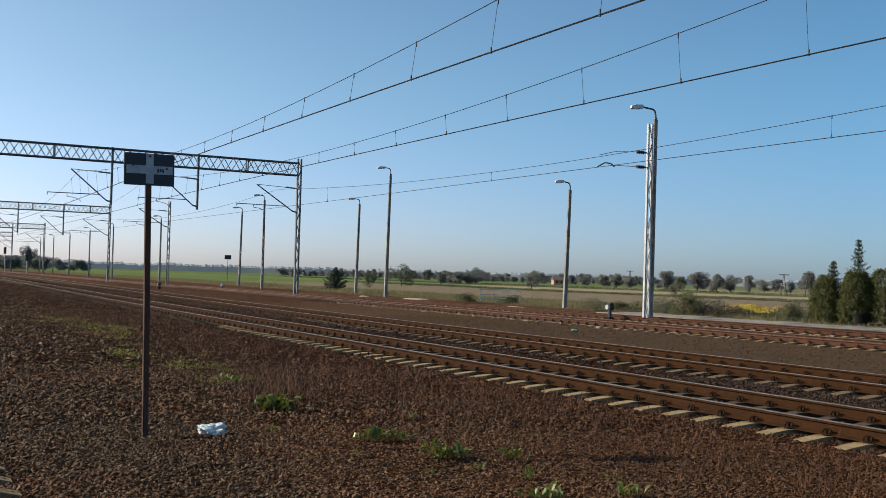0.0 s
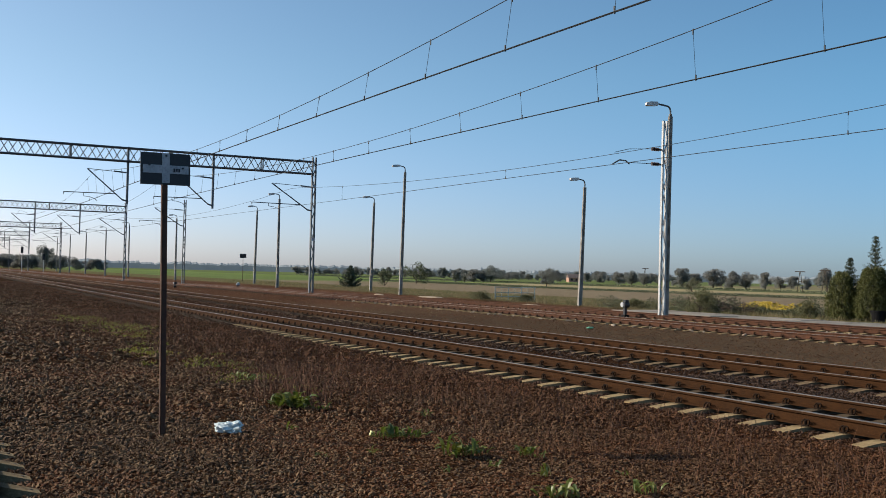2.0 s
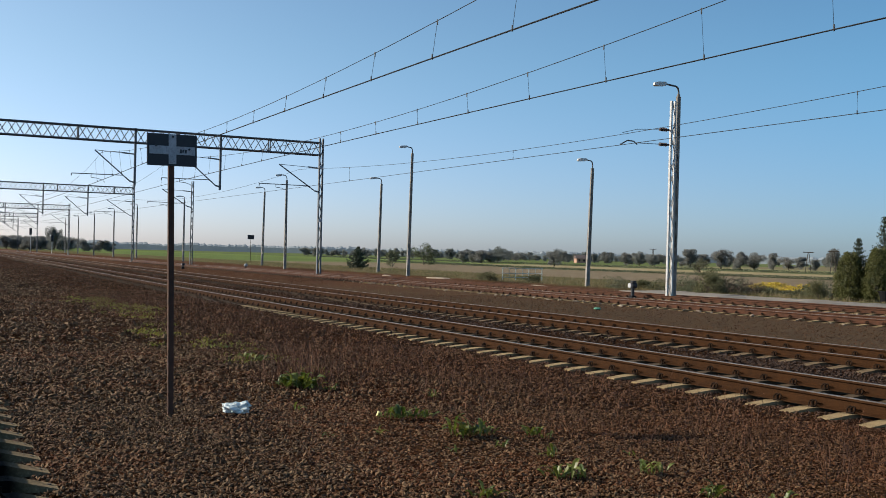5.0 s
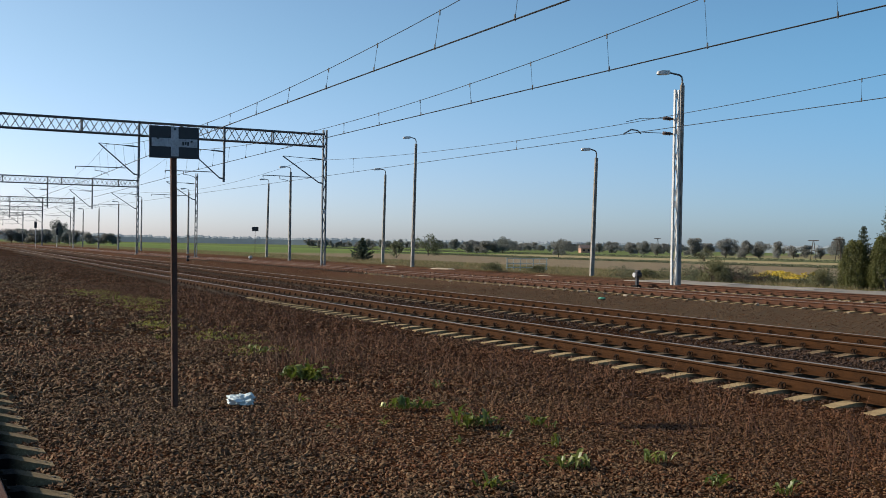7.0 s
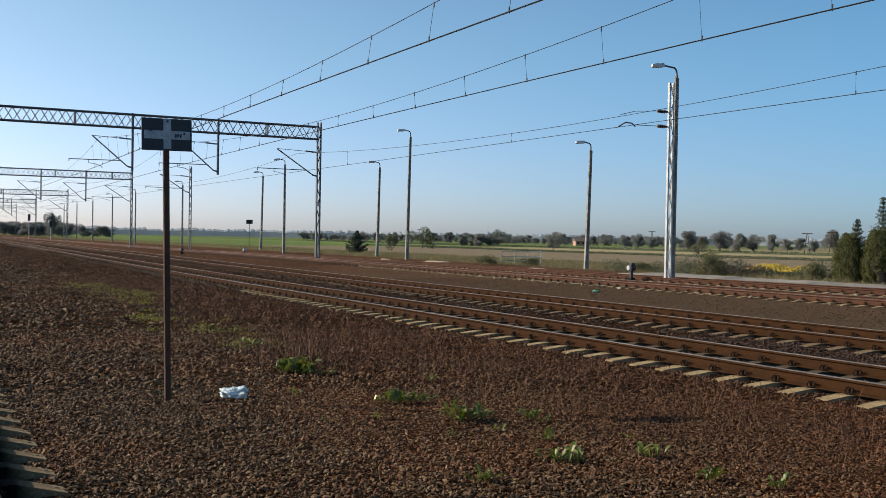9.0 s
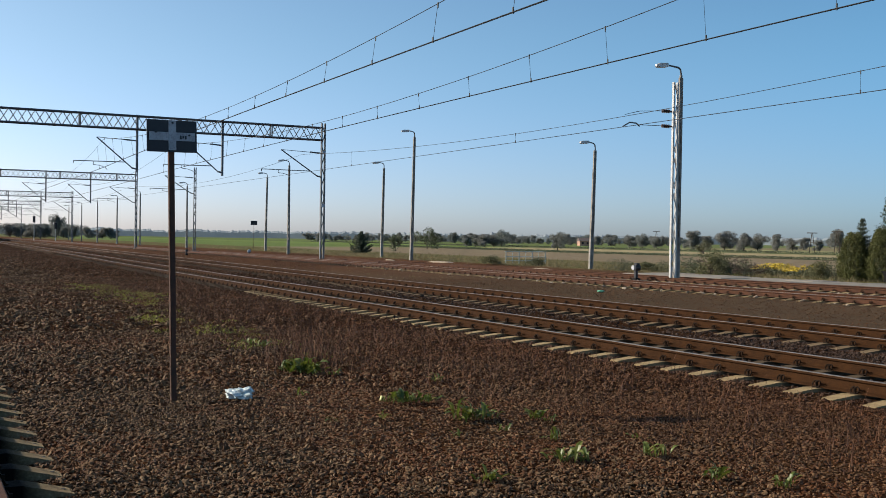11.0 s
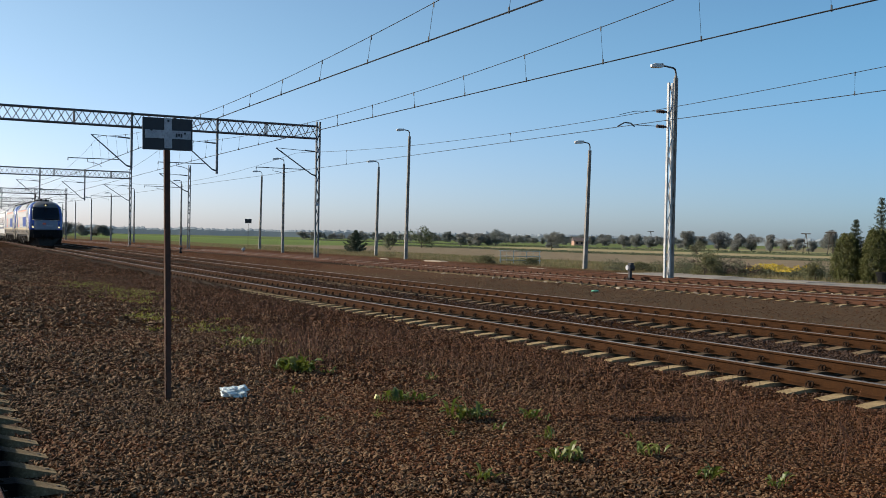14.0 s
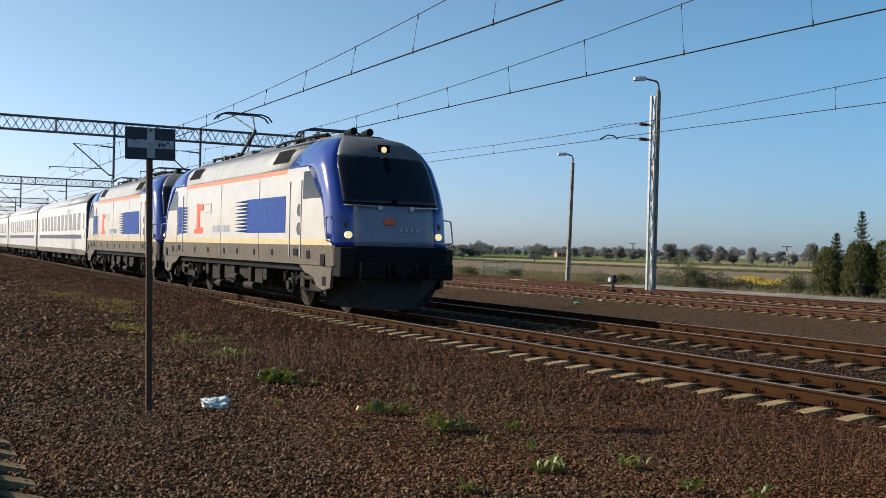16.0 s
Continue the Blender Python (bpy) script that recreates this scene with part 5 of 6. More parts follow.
for wx, wy, ws, wn_ in ((4.78, 13.7, 1.6, 30), (4.86, 13.55, 1.7, 36), (4.95, 13.4, 1.4, 24), (5.15, 13.1, 0.8, 9), (4.99, 10.67, 1.1, 26), (5.14, 10.62, 0.9, 18), (5.3, 10.58, 0.9, 16), (4.85, 10.75, 0.7, 8),
                        (5.17, 9.42, 1.35, 30), (5.3, 9.38, 1.2, 22), (5.45, 9.4, 0.7, 8), (4.92, 7.33, 1.15, 24), (5.06, 7.25, 0.8, 12), (5.75, 7.21, 1.05, 18), (4.4, 9.79, 0.75, 9), (5.80, 9.17, 0.95, 16), (5.88, 9.0, 0.6, 7),
                        (5.15, 8.71, 0.7, 9), (5.34, 8.16, 0.8, 12), (3.99, 6.94, 1.0, 18), (5.64, 6.32, 1.0, 16), (5.9, 5.85, 0.9, 12), (3.83, 9.76, 0.6, 6), (4.14, 11.58, 0.65, 8), (6.13, 12.12, 0.8, 9),
                        (5.3, 17.3, 1.1, 12), (5.35, 16.9, 1.1, 14), (5.5, 19.2, 0.9, 10), (4.6, 8.6, 0.5, 5), (6.1, 7.9, 0.6, 6)):
    weed(wx, wy, ws, wn_)


def plastic_bag(x, y):
    bm = bmesh.new()
    bmesh.ops.create_icosphere(bm, subdivisions=4, radius=1.0)
    for v in bm.verts:
        p = v.co.copy()
        k = 1 + 0.55 * noise.noise(p * 1.7) + 0.28 * noise.noise(p * 4.5) + 0.1 * noise.noise(p * 11)
        v.co = Vector((p.x * 0.155 * k, p.y * 0.09 * k, max(-0.01, p.z * 0.075 * k + 0.03 + 0.02 * abs(p.x))))
    ob = part("plastic_bag", bm, M_BAG, smooth=False)
    ob.matrix_basis = pose(x, y, -0.03, 0, 0, -25)
    tagged(ob, "crumpled white plastic bag lying on the stones", "litter")


plastic_bag(3.48, 11.68)
bm = bmesh.new()
rod(bm, (0, 0, -0.02), (0.01, 0, 0.035), 0.02, 10, 0.024)
ob = part("paper_cup", bm, material("pale_yellow_paper", (0.70, 0.66, 0.30), rough=0.6))
ob.matrix_basis = pose(4.9, 11.0, -0.03, 0, 12, 0)
tagged(ob, "small pale yellow cup standing among the weeds", "litter")
bm = bmesh.new()
bmesh.ops.create_icosphere(bm, subdivisions=2, radius=1.0)
for v in bm.verts:
    v.co = Vector((v.co.x * 0.14, v.co.y * 0.11, v.co.z * 0.045 + 0.03)) * (1 + 0.3 * noise.noise(v.co * 3))
ob = part("plastic_sheet", bm, material("green_plastic", (0.12, 0.36, 0.22), (0.10, 0.28, 0.18), 9, 0.4))
ob.matrix_basis = pose(22.3, 31.0, -0.03)
tagged(ob, "scrap of green plastic on the ballast", "litter")


# ---- trees ----
def foliage(bm_seed, n, radius, height, base, leaf, lobes, mat, name):
    """A crown of n small leaf clumps spread over several lobes, with an uneven outline."""
    g = np.random.default_rng(bm_seed)
    cent = np.stack([g.normal(0, radius * 0.42, lobes), g.normal(0, radius * 0.42, lobes), g.uniform(base + height * 0.2, base + height * 0.82, lobes)], 1)
    rad = g.uniform(0.26, 0.55, lobes) * radius
    which = g.integers(0, lobes, n)
    d = g.normal(size=(n, 3))
    d /= np.linalg.norm(d, axis=1)[:, None]
    p = cent[which] + d * (rad[which] * g.uniform(0.45, 1.08, n))[:, None] * np.array([1, 1, 0.85])
    return leaf_quads(g, p, leaf, mat, name)


def leaf_quads(g, p, leaf, mat, name, flat=1.0):
    n = len(p)
    u = g.normal(size=(n, 3))
    u /= np.linalg.norm(u, axis=1)[:, None]
    t = g.normal(size=(n, 3))
    v = np.cross(u, t)
    v /= np.linalg.norm(v, axis=1)[:, None]
    s = leaf * g.uniform(0.5, 1.3, n)[:, None]
    quad = np.stack([p - u * s, p - v * s * 0.6, p + u * s, p + v * s * 0.6], 1).reshape(-1, 3)
    faces = np.arange(n * 4).reshape(-1, 4)
    return raw_mesh(name, quad, faces, mat, 4)


def tree_model(seed, name, label, category, radius, height, clear, n, leaf, mat, lobes=9, group=""):
    t = thing(name, pose(0, 0, -500), label, category, group)
    bm = bmesh.new()
    r = height * 0.022
    rod(bm, (0, 0, -0.3), (0, 0, clear + height * 0.35), r * 1.4, 8, r * 0.6)
    g = np.random.default_rng(seed + 50)
    for i in range(6):
        a = 2 * math.pi * i / 6 + g.uniform(-0.4, 0.4)
        z0 = clear + height * g.uniform(0.02, 0.28)
        rod(bm, (0, 0, z0), (math.cos(a) * radius * 0.6, math.sin(a) * radius * 0.6, z0 + height * g.uniform(0.2, 0.4)), r * 0.5, 5, r * 0.2)
    part("trunk", bm, M_BARK, t)
    ob = new("crown", foliage(seed, n, radius, height - clear, clear, leaf, lobes, mat, "crown"))
    ob.parent = t
    return t


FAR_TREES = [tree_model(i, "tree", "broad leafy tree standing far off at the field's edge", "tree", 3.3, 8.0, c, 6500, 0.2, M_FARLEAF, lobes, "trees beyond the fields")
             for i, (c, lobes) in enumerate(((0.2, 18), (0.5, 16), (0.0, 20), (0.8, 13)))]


def place(model, az, dist, height, wide=1.0, base=8.0, turn=None):
    a = radians(az)
    k = 1.1 * height / base
    m = pose(dist * math.sin(a), dist * math.cos(a), fall(dist * math.sin(a)) - 0.1 * height, 0, 0, random.uniform(0, 360) if turn is None else turn) @ Matrix.Diagonal((k * wide, k * wide, k, 1))
    ob = copy_thing(model, m)
    ob.matrix_basis = m
    return ob


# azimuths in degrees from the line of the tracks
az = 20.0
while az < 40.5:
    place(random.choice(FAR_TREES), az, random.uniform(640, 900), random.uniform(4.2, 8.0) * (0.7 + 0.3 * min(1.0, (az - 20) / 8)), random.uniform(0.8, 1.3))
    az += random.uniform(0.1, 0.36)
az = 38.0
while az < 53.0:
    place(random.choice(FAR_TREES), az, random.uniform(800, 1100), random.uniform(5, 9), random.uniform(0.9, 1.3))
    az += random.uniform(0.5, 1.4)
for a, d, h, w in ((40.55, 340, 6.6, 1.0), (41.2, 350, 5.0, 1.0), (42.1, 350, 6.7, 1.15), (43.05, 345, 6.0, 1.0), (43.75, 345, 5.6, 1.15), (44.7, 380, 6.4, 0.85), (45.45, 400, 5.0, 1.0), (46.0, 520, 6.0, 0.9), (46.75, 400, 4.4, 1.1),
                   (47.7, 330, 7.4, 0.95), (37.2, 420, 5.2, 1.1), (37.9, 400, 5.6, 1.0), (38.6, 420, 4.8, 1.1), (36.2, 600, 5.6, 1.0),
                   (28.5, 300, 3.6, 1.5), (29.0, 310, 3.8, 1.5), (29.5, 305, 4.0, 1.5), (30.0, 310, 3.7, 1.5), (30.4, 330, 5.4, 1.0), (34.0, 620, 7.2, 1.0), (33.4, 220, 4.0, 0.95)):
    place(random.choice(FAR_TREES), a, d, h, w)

NEAR_TREES = [tree_model(20 + i, "shrub", "dark green leafy shrub beside the field", "shrub", 2.4, 5.0, 0.15, 1500, 0.16, M_FOLIAGE, 9, "shrubs on the verge") for i in range(2)]
for a, d, h, w in ((26.4, 195, 4.2, 0.9), (24.7, 150, 3.0, 0.8), (41.0, 195, 2.6, 1.1)):
    place(random.choice(NEAR_TREES), a, d, h, w, 5.0)
# dark wood beside the line, far to the north
for i in range(24):
    place(random.choice(FAR_TREES[:3]), random.uniform(5.0, 8.0), random.uniform(430, 520), random.uniform(4.2, 6.6), random.uniform(1.1, 1.6))
place(FAR_TREES[1], 7.35, 420, 9.6, 0.5)
for a in (8.8, 9.5, 9.9):
    place(FAR_TREES[2], a, 430, 4.6, 1.4)

LIGHT_BUSH = tree_model(31, "bush", "pale grey-green bush on the verge", "bush", 1.5, 1.8, 0.05, 3200, 0.07, M_BUSH, 12, "bushes on the verge")
GREEN_BUSH = tree_model(32, "bush", "green leafy bush on the verge", "bush", 1.5, 1.8, 0.05, 1600, 0.06, M_FOLIAGE, 10, "bushes on the verge")
for a, d, h, w, mdl in ((41.4, 60.7, 1.3, 0.8, LIGHT_BUSH), (40.4, 61.5, 0.9, 1.0, GREEN_BUSH), (42.4, 61.0, 0.9, 1.3, GREEN_BUSH), (36.8, 66, 0.7, 1.6, GREEN_BUSH), (39.2, 65, 0.7, 1.4, GREEN_BUSH), (38.2, 66, 0.55, 1.6, LIGHT_BUSH), (46.9, 58.5, 0.9, 0.8, LIGHT_BUSH),
                        (47.4, 60.5, 1.0, 1.0, GREEN_BUSH), (30.0, 78, 0.6, 1.8, LIGHT_BUSH), (32.4, 76, 0.5, 1.8, LIGHT_BUSH)):
    place(mdl, a, d, h, w, 1.8)


def conifer(x, y, height, radius, n, seed, label, point=1.25, name="spruce", whorls=0.2, leaf=0.034):
    """A spruce: whorls of branches that rise at their tips, set with short sprays, gaps between."""
    g = np.random.default_rng(seed)
    t = thing(name, pose(x, y, -0.05), label, "conifer", "conifers beside the paved strip")
    bm = bmesh.new()
    rod(bm, (0, 0, -0.2), (0, 0, height), 0.06, 7, 0.008)
    pts = []
    layers = int(height / whorls)
    for i in range(layers):
        z = height * (i + 0.3) / layers
        m = 7 if z < height * 0.8 else 5
        for j in range(m):
            a = 2 * math.pi * (j + g.uniform(-0.3, 0.3)) / m + i
            r = radius * (1 - (z / height) ** point) * g.uniform(0.45, 1.4) + 0.025
            rise = r * g.uniform(0.1, 0.45)
            k = max(3, int(n / layers / m * (0.4 + 1.2 * r / radius)))
            u = g.uniform(0.1, 1.0, k)
            w = 0.03 + 0.05 * (1 - u)
            pts.append(np.stack([np.cos(a) * r * u + g.normal(0, w), np.sin(a) * r * u + g.normal(0, w), z - 0.12 * r * u + (rise + 0.1) * u ** 2 + g.normal(0, w * 0.7)], 1))
            rod(bm, (0, 0, z), (math.cos(a) * r * 0.7, math.sin(a) * r * 0.7, z + rise * 0.4), 0.012, 3, 0.005)
    top = g.uniform(0, 1, 60)
    pts.append(np.stack([g.normal(0, 0.02, 60), g.normal(0, 0.02, 60), height * (0.9 + 0.1 * top)], 1))
    part("trunk", bm, M_BARK, t)
    ob = new("crown", leaf_quads(g, np.concatenate(pts), leaf, M_SPRUCE, "crown"))
    ob.parent = t
    return t


def thuja(x, y, height, radius, n, seed, label):
    """A dense rounded conifer of upright sprays with an uneven surface."""
    g = np.random.default_rng(seed)
    t = thing("thuja", pose(x, y, -0.05), label, "conifer", "conifers beside the paved strip")
    bm = bmesh.new()
    rod(bm, (0, 0, -0.2), (0, 0, height * 0.8), 0.06, 7, 0.01)
    part("trunk", bm, M_BARK, t)
    sprays = int(n / 22)
    pts = []
    for i in range(sprays):
        h = g.uniform(0.03, 0.95)
        a = g.uniform(0, 2 * math.pi)
        r = radius * (1 - h ** 2.6) ** 0.5 * g.uniform(0.72, 1.04) * (1 + 0.1 * math.sin(3 * a + seed) + 0.08 * math.sin(9 * h + 2 * a))
        u = g.uniform(0, 1, 22)
        pts.append(np.stack([math.cos(a) * r * (1 + 0.06 * u) + g.normal(0, 0.035, 22), math.sin(a) * r * (1 + 0.06 * u) + g.normal(0, 0.035, 22),
                             height * h + 0.22 * u + g.normal(0, 0.02, 22)], 1))
    ob = new("crown", leaf_quads(g, np.concatenate(pts), 0.036, M_CONIFER, "crown"))
    ob.parent = t
    return t


conifer(43.3, 37.95, 3.15, 0.75, 7500, 61, "dark upright spruce with a pointed top", 1.3)
conifer(44.5, 37.4, 4.3, 1.35, 9000, 63, "tall dark spruce with a bare pointed tip", 0.9)
conifer(46.3, 36.6, 3.3, 1.1, 6000, 62, "dark spruce behind the rounded conifers", 1.1)
thuja(42.75, 37.95, 2.35, 0.68, 20000, 64, "dark olive rounded conifer beside the paved strip")
thuja(43.35, 36.55, 2.6, 0.92, 30000, 66, "dense sunlit olive-green conifer")
thuja(44.2, 35.5, 2.75, 1.0, 22000, 65, "broad sunlit olive conifer at the end of the row")
conifer(47.0, 111.5, 2.5, 1.2, 5000, 67, "young dark conifer bush on the verge", 1.4, "spruce", 0.16, 0.09)

g = np.random.default_rng(90)
p = np.stack([g.uniform(44.2, 46.0, 2600), g.uniform(41.8, 48.4, 2600), np.zeros(2600)], 1)
p[:, 2] = g.uniform(0.02, 0.48, 2600) * (0.75 + 0.35 * np.sin(p[:, 1] * 2.1))
ob = new("flower_bed_leaves", leaf_quads(g, p, 0.07, M_FOLIAGE, "flower_bed_leaves"))
tagged(ob, "green leaves of a bed of yellow flowers", "flowers", kind="stuff")
p = np.stack([g.uniform(44.2, 46.0, 1500), g.uniform(42.5, 47.2, 1500), np.zeros(1500)], 1)
p[:, 2] = g.uniform(0.4, 0.62, 1500) * (0.8 + 0.25 * np.sin(p[:, 1] * 2.1))
ob = new("yellow_flowers", leaf_quads(g, p, 0.05, M_FLOWER, "yellow_flowers"))
tagged(ob, "yellow blossoms of the flower bed", "flowers", kind="stuff")
bm = bmesh.new()
for i in range(420):
    a = g.uniform(0, 6.28)
    cy, cx = g.uniform(45.5, 50.5), g.uniform(42.6, 44.2)
    zz = abs(g.normal(0, 0.26))
    ln = g.uniform(0.2, 0.8)
    rod(bm, (cx, cy, zz), (cx + math.cos(a) * ln, cy + math.sin(a) * ln, zz + g.uniform(-0.1, 0.45)), 0.022, 4, 0.008)
ob = part("brush_pile", bm, M_BRUSH)
tagged(ob, "dark heap of cut brushwood beside the flowers", "brushwood", kind="stuff")

n = 16000
t_ = g.uniform(0, 1, n)
p = np.stack([100 + 4 * np.sin(t_ * 9) + g.normal(0, 1.2, n), 40 + 190 * t_, fall(100.0) + g.uniform(0, 0.28, n)], 1)
ob = new("ditch_hedge", leaf_quads(g, p, 0.10, M_FOLIAGE, "ditch_hedge"))
tagged(ob, "dark line of low growth along a field ditch", "hedge", kind="stuff")
n = 14000
t_ = g.uniform(0, 1, n)
p = np.stack([175 + 5 * np.sin(t_ * 7) + g.normal(0, 2, n), 60 + 420 * t_, fall(175.0) + g.uniform(0, 0.45, n)], 1)
ob = new("field_hedge", leaf_quads(g, p, 0.17, M_FOLIAGE, "field_hedge"))
tagged(ob, "low dark hedge between the further fields", "hedge", kind="stuff")


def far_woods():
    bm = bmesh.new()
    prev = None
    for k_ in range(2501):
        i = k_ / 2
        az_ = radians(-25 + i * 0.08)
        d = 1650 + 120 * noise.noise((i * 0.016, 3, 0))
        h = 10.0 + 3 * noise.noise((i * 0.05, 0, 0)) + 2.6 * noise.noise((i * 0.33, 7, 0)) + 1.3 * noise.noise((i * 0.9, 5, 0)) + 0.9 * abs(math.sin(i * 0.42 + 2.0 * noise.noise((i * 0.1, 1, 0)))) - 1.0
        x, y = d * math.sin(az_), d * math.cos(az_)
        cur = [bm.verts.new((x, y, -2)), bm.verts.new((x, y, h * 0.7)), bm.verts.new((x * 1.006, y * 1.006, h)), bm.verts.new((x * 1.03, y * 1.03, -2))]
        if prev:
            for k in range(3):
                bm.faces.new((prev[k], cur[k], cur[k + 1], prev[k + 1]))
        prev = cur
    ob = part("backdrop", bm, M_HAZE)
    tagged(ob, "belt of woods on the horizon, painted blue-grey for haze, faintly glowing", "woods", kind="structure")


far_woods()


# ---- small works beside the tracks ----
pv = thing("pavement", pose(0, 0, 0), "pale concrete strip along the outer siding", "pavement", kind="structure")
bm = bmesh.new()
box(bm, -0.95, 0.95, -0.99, 0.99, -0.15, 0.03, 0.02)
slab = bpy.data.meshes.new("slab")
bm.to_mesh(slab)
bm.free()
slab.materials.append(M_SLAB)
for i in range(20):
    for j in range(2):
        ob = new("slab", slab)
        ob.parent = pv
        ob.matrix_basis = pose(36.9 + 1.92 * j + random.uniform(-0.02, 0.02), 9.0 + 2.0 * i, random.uniform(-0.02, 0.02), 0, 0, random.uniform(-0.3, 0.3))


def tub(x, y):
    t = thing("plastic_tub", pose(x, y, -0.04, 0, 0, 20), "dark plastic tub standing at the foot of the conifers", "tub")
    bm = bmesh.new()
    rod(bm, (0, 0, 0), (0, 0, 0.52), 0.3, 18, 0.37)
    part("body", bm, M_T_DARK, t)
    bm = bmesh.new()
    rod(bm, (0, 0, 0.5), (0, 0, 0.56), 0.4, 18, 0.4)
    part("rim", bm, M_T_DARK, t)


tub(42.75, 35.75)


def railing(x0, y0, x1, y1, h):
    ln = math.hypot(x1 - x0, y1 - y0)
    r = thing("railing", pose(x0, y0, 0, 0, 0, math.degrees(math.atan2(y1 - y0, x1 - x0))), "pale grey-green tube railing in the grass", "railing")
    for i in range(7):
        bm = bmesh.new()
        rod(bm, (ln * i / 6, 0, -0.2), (ln * i / 6, 0, h), 0.035 if i % 2 == 0 else 0.018, 7)
        part("post", bm, M_FENCE, r)
    for z in (h, h * 0.55, h * 0.2):
        bm = bmesh.new()
        rod(bm, (-0.1, 0, z), (ln + 0.1, 0, z), 0.03, 7)
        part("rail", bm, M_FENCE, r)


railing(41.6, 70.2, 44.45, 69.1, 0.88)


def dwarf_signal(x, y, h, label, shell=None):
    s = thing("shunting_signal", pose(x, y, 0, 0, 0, -92), label, "railway signal", "low signals by the sidings")
    bm = bmesh.new()
    box(bm, -0.16, 0.16, -0.12, 0.12, -0.1, 0.12, 0.02)
    part("base", bm, M_T_DARK, s)
    bm = bmesh.new()
    box(bm, -0.06, 0.06, -0.06, 0.06, 0.1, h * 0.55)
    part("stem", bm, M_BLACK, s)
    bm = bmesh.new()
    rod(bm, (0, -0.1, h * 0.72), (0, 0.16, h * 0.72), h * 0.18, 14)
    box(bm, -0.11, 0.11, -0.05, 0.12, h * 0.9, h)
    part("housing", bm, shell or M_BLACK, s)
    bm = bmesh.new()
    rod(bm, (-0.07, -0.135, h * 0.72), (-0.07, -0.1, h * 0.72), h * 0.14, 14)
    part("face", bm, M_WHITE, s)


dwarf_signal(30.3, 39.4, 0.8, "low black shunting signal with a white face")
dwarf_signal(28.7, 94.4, 0.55, "small low signal with a white housing", M_WHITE)
dwarf_signal(23.5, 96.5, 0.5, "small low signal beside the siding")


def main_signal(x, y, h):
    s = thing("railway_signal", pose(x, y, 0), "tall dark colour-light signal on a slim post", "railway signal", "signals along the line")
    bm = bmesh.new()
    rod(bm, (0, 0, -0.2), (0, 0, h - 1.0), 0.07, 8)
    part("post", bm, M_LAMP, s)
    bm = bmesh.new()
    box(bm, -0.28, 0.28, -0.12, 0.1, h - 1.5, h, 0.06)
    for i in range(3):
        rod(bm, (0, -0.12, h - 0.3 - 0.45 * i), (0, -0.3, h - 0.27 - 0.45 * i), 0.12, 8)
    part("head", bm, M_BLACK, s)


main_signal(27.6, 254.0, 5.6)
main_signal(33.2, 262.0, 4.2)


def power_pole(az_, d, h):
    a = radians(az_)
    p_ = thing("power_pole", pose(d * math.sin(a), d * math.cos(a), fall(d * math.sin(a)), 0, 0, -az_), "wooden A-frame power pole in the field", "power pole", "power poles in the fields")
    for s in (-1, 1):
        bm = bmesh.new()
        rod(bm, (s * 0.75, 0, -0.2), (s * 0.08, 0, h), 0.1, 6)
        part("leg", bm, M_BARK, p_)
    bm = bmesh.new()
    bar(bm, (-1.3, 0, h - 0.1), (1.3, 0, h - 0.1), 0.16)
    part("crossarm", bm, M_BARK, p_)
    bm = bmesh.new()
    bar(bm, (-0.4, 0, h * 0.5), (0.4, 0, h * 0.5), 0.12)
    part("brace", bm, M_BARK, p_)


for a, d, h in ((46.4, 300, 5.4), (47.6, 270, 5.4), (38.6, 430, 6.8), (26.2, 620, 7.5)):
    power_pole(a, d, h)


def cottage(az_, d):
    a = radians(az_)
    hs = thing("house", pose(d * math.sin(a), d * math.cos(a), fall(d * math.sin(a)), 0, 0, -az_ + 15), "orange brick house far across the fields", "house")
    bm = bmesh.new()
    box(bm, -4, 4, -3, 3, -0.3, 2.6)
    wl = part("wall", bm, M_BRICK, hs)
    bm = bmesh.new()
    vs = [bm.verts.new(v) for v in ((-4.3, -3.4, 2.5), (4.3, -3.4, 2.5), (4.3, 3.4, 2.5), (-4.3, 3.4, 2.5), (-4.3, 0, 4.4), (4.3, 0, 4.4))]
    for q in ((0, 1, 5, 4), (2, 3, 4, 5), (1, 2, 5), (3, 0, 4), (3, 2, 1, 0)):
        bm.faces.new([vs[i] for i in q])
    part("roof", bm, M_TILE, hs)
    for x in (-2.4, 0.2, 2.4):
        bm = bmesh.new()
        box(bm, x - 0.5, x + 0.5, -3.06, -2.95, 0.9, 2.0)
        part("window", bm, M_T_GLASS, hs)


cottage(34.9, 590)


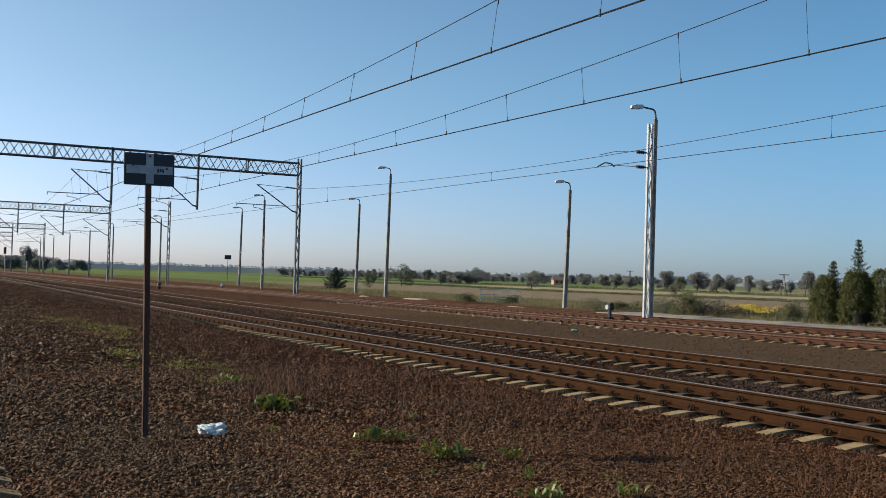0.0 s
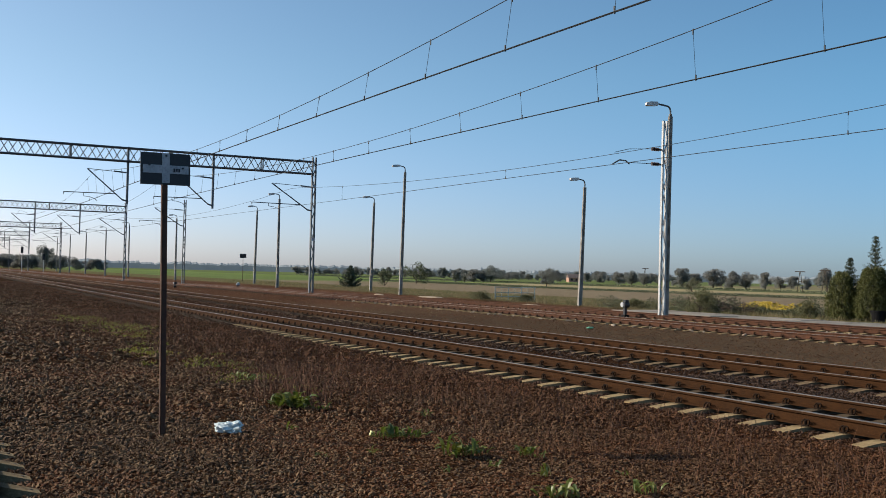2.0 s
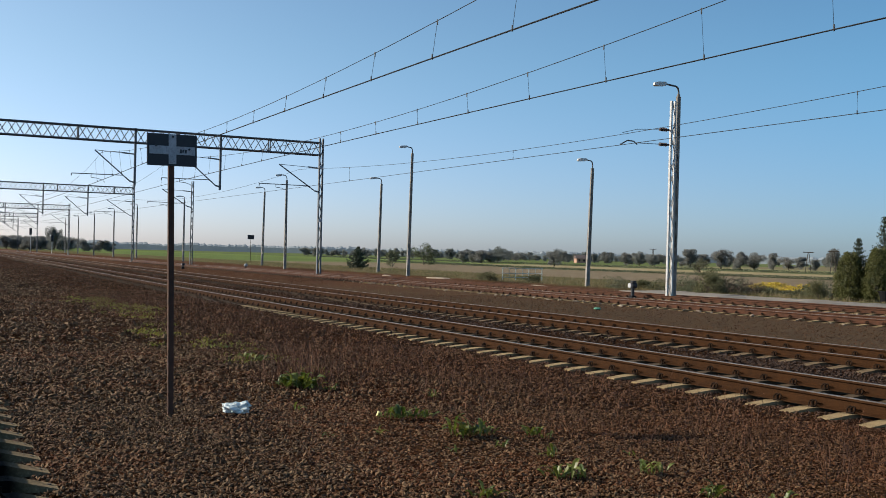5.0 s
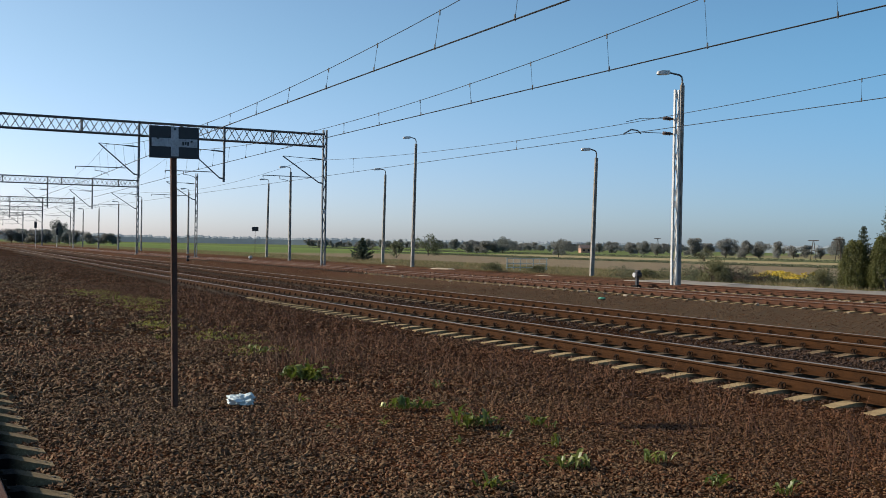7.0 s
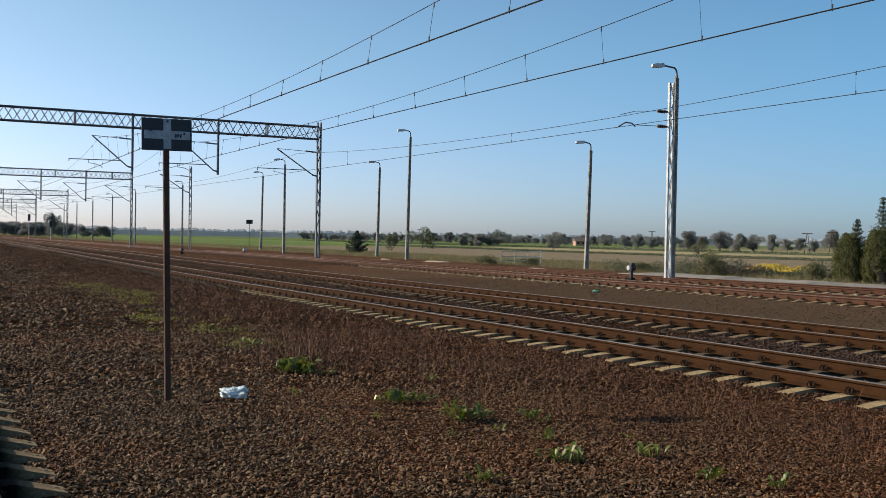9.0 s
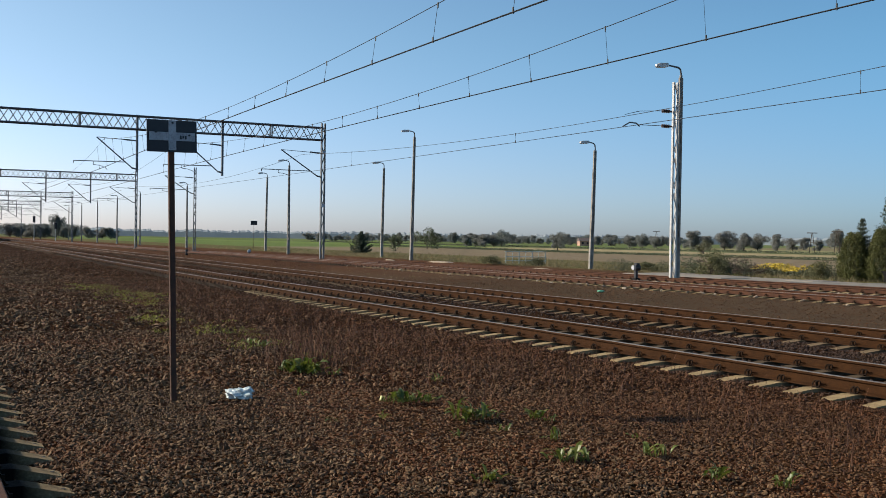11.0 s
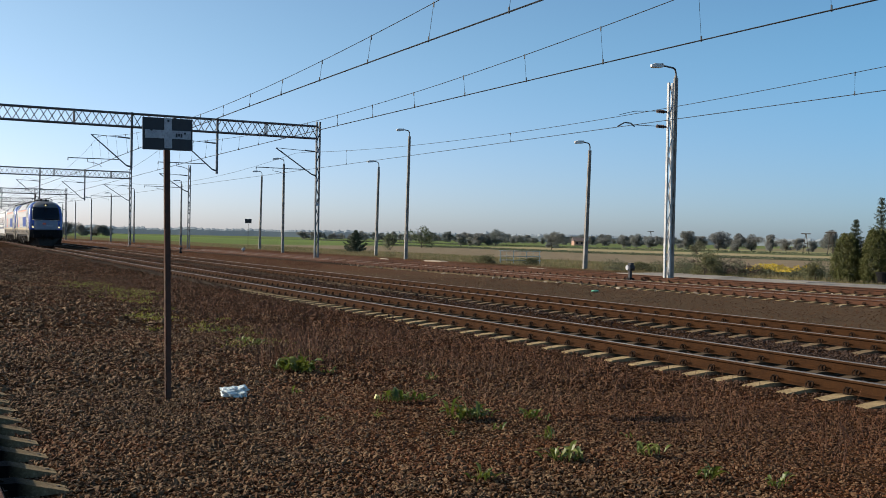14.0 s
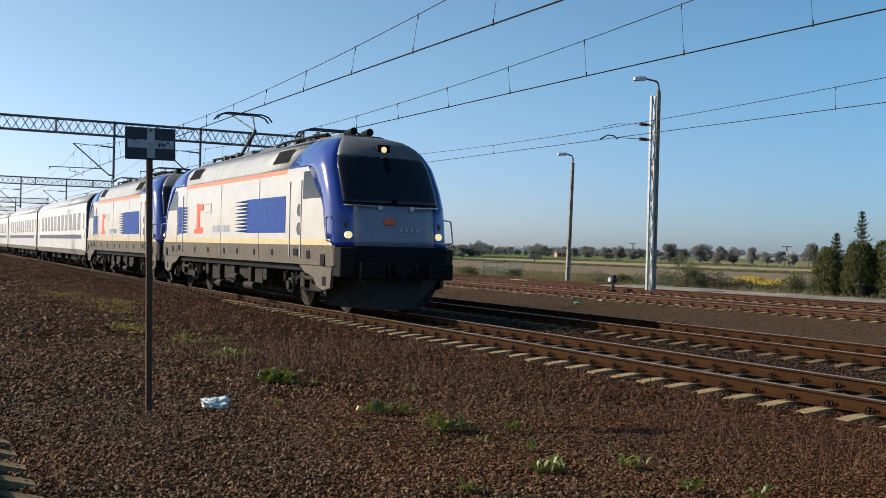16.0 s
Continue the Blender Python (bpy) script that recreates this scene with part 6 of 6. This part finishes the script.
def sand_heap(x, y, w, l, label="low heap of pale sand between the sidings"):
    bm = bmesh.new()
    bmesh.ops.create_icosphere(bm, subdivisions=3, radius=1.0)
    for v in bm.verts:
        k = 1 + 0.35 * noise.noise(v.co * 1.6 + Vector((x, y, 0)))
        v.co = Vector((v.co.x * w * k, v.co.y * l * k, max(-0.08, v.co.z * 0.11 * k - 0.02)))
    ob = part("sand_heap", bm, M_SAND, smooth=True)
    ob.matrix_basis = pose(x, y, -0.03, 0, 0, random.uniform(-20, 20))
    tagged(ob, label, "sand", "pale heaps by the sidings")


for hx, hy, hw_, hl in ((33.4, 58.0, 0.7, 2.2), (35.5, 55.6, 0.8, 1.6), (37.2, 72.4, 1.0, 2.6), (35.6, 78.5, 0.6, 2.0), (34.4, 47.5, 0.6, 1.2)):
    sand_heap(hx, hy, hw_ * 0.6, hl * 0.55)

g = np.random.default_rng(77)
bm = bmesh.new()
for i in range(150):
    ry_ = g.uniform(22, 62)
    rx_ = centre_3(ry_) + g.choice([-1.55, 1.6, 3.4]) + g.normal(0, 0.22)
    q = bmesh.ops.create_icosphere(bm, subdivisions=1, radius=1.0, matrix=pose(rx_, ry_, -0.005, g.uniform(0, 40), g.uniform(0, 40), g.uniform(0, 360)) @ Matrix.Diagonal((g.uniform(0.04, 0.16), g.uniform(0.03, 0.09), g.uniform(0.02, 0.05), 1)))
ob = part("rubble", bm, M_SAND)
tagged(ob, "pale broken rubble strewn along the siding", "rubble", kind="stuff")

for model in (*FAR_TREES, *NEAR_TREES, LIGHT_BUSH, GREEN_BUSH):
    for o in (*model.children_recursive, model):
        bpy.data.objects.remove(o)


# ---- stamped marks on the nearest sleepers of the siding ----
M_STAMP = material("stamped_mark", (0.03, 0.022, 0.016), rough=0.9)
stamp_bm = bmesh.new()
box(stamp_bm, -0.06, 0.06, -0.018, 0.018, -0.004, 0.004)
stamp = bpy.data.meshes.new("stamp_mark")
stamp_bm.to_mesh(stamp)
stamp_bm.free()
stamp.materials.append(M_STAMP)
siding = bpy.data.objects["track_0"]
for i in range(9):
    sy = 10.88 - 0.6 * (i - 2)
    ob = new("stamp_mark", stamp)
    ob.parent = siding
    ob.matrix_basis = pose(centre_0(sy) + 1.2, sy + 0.02, -0.014)
motions()
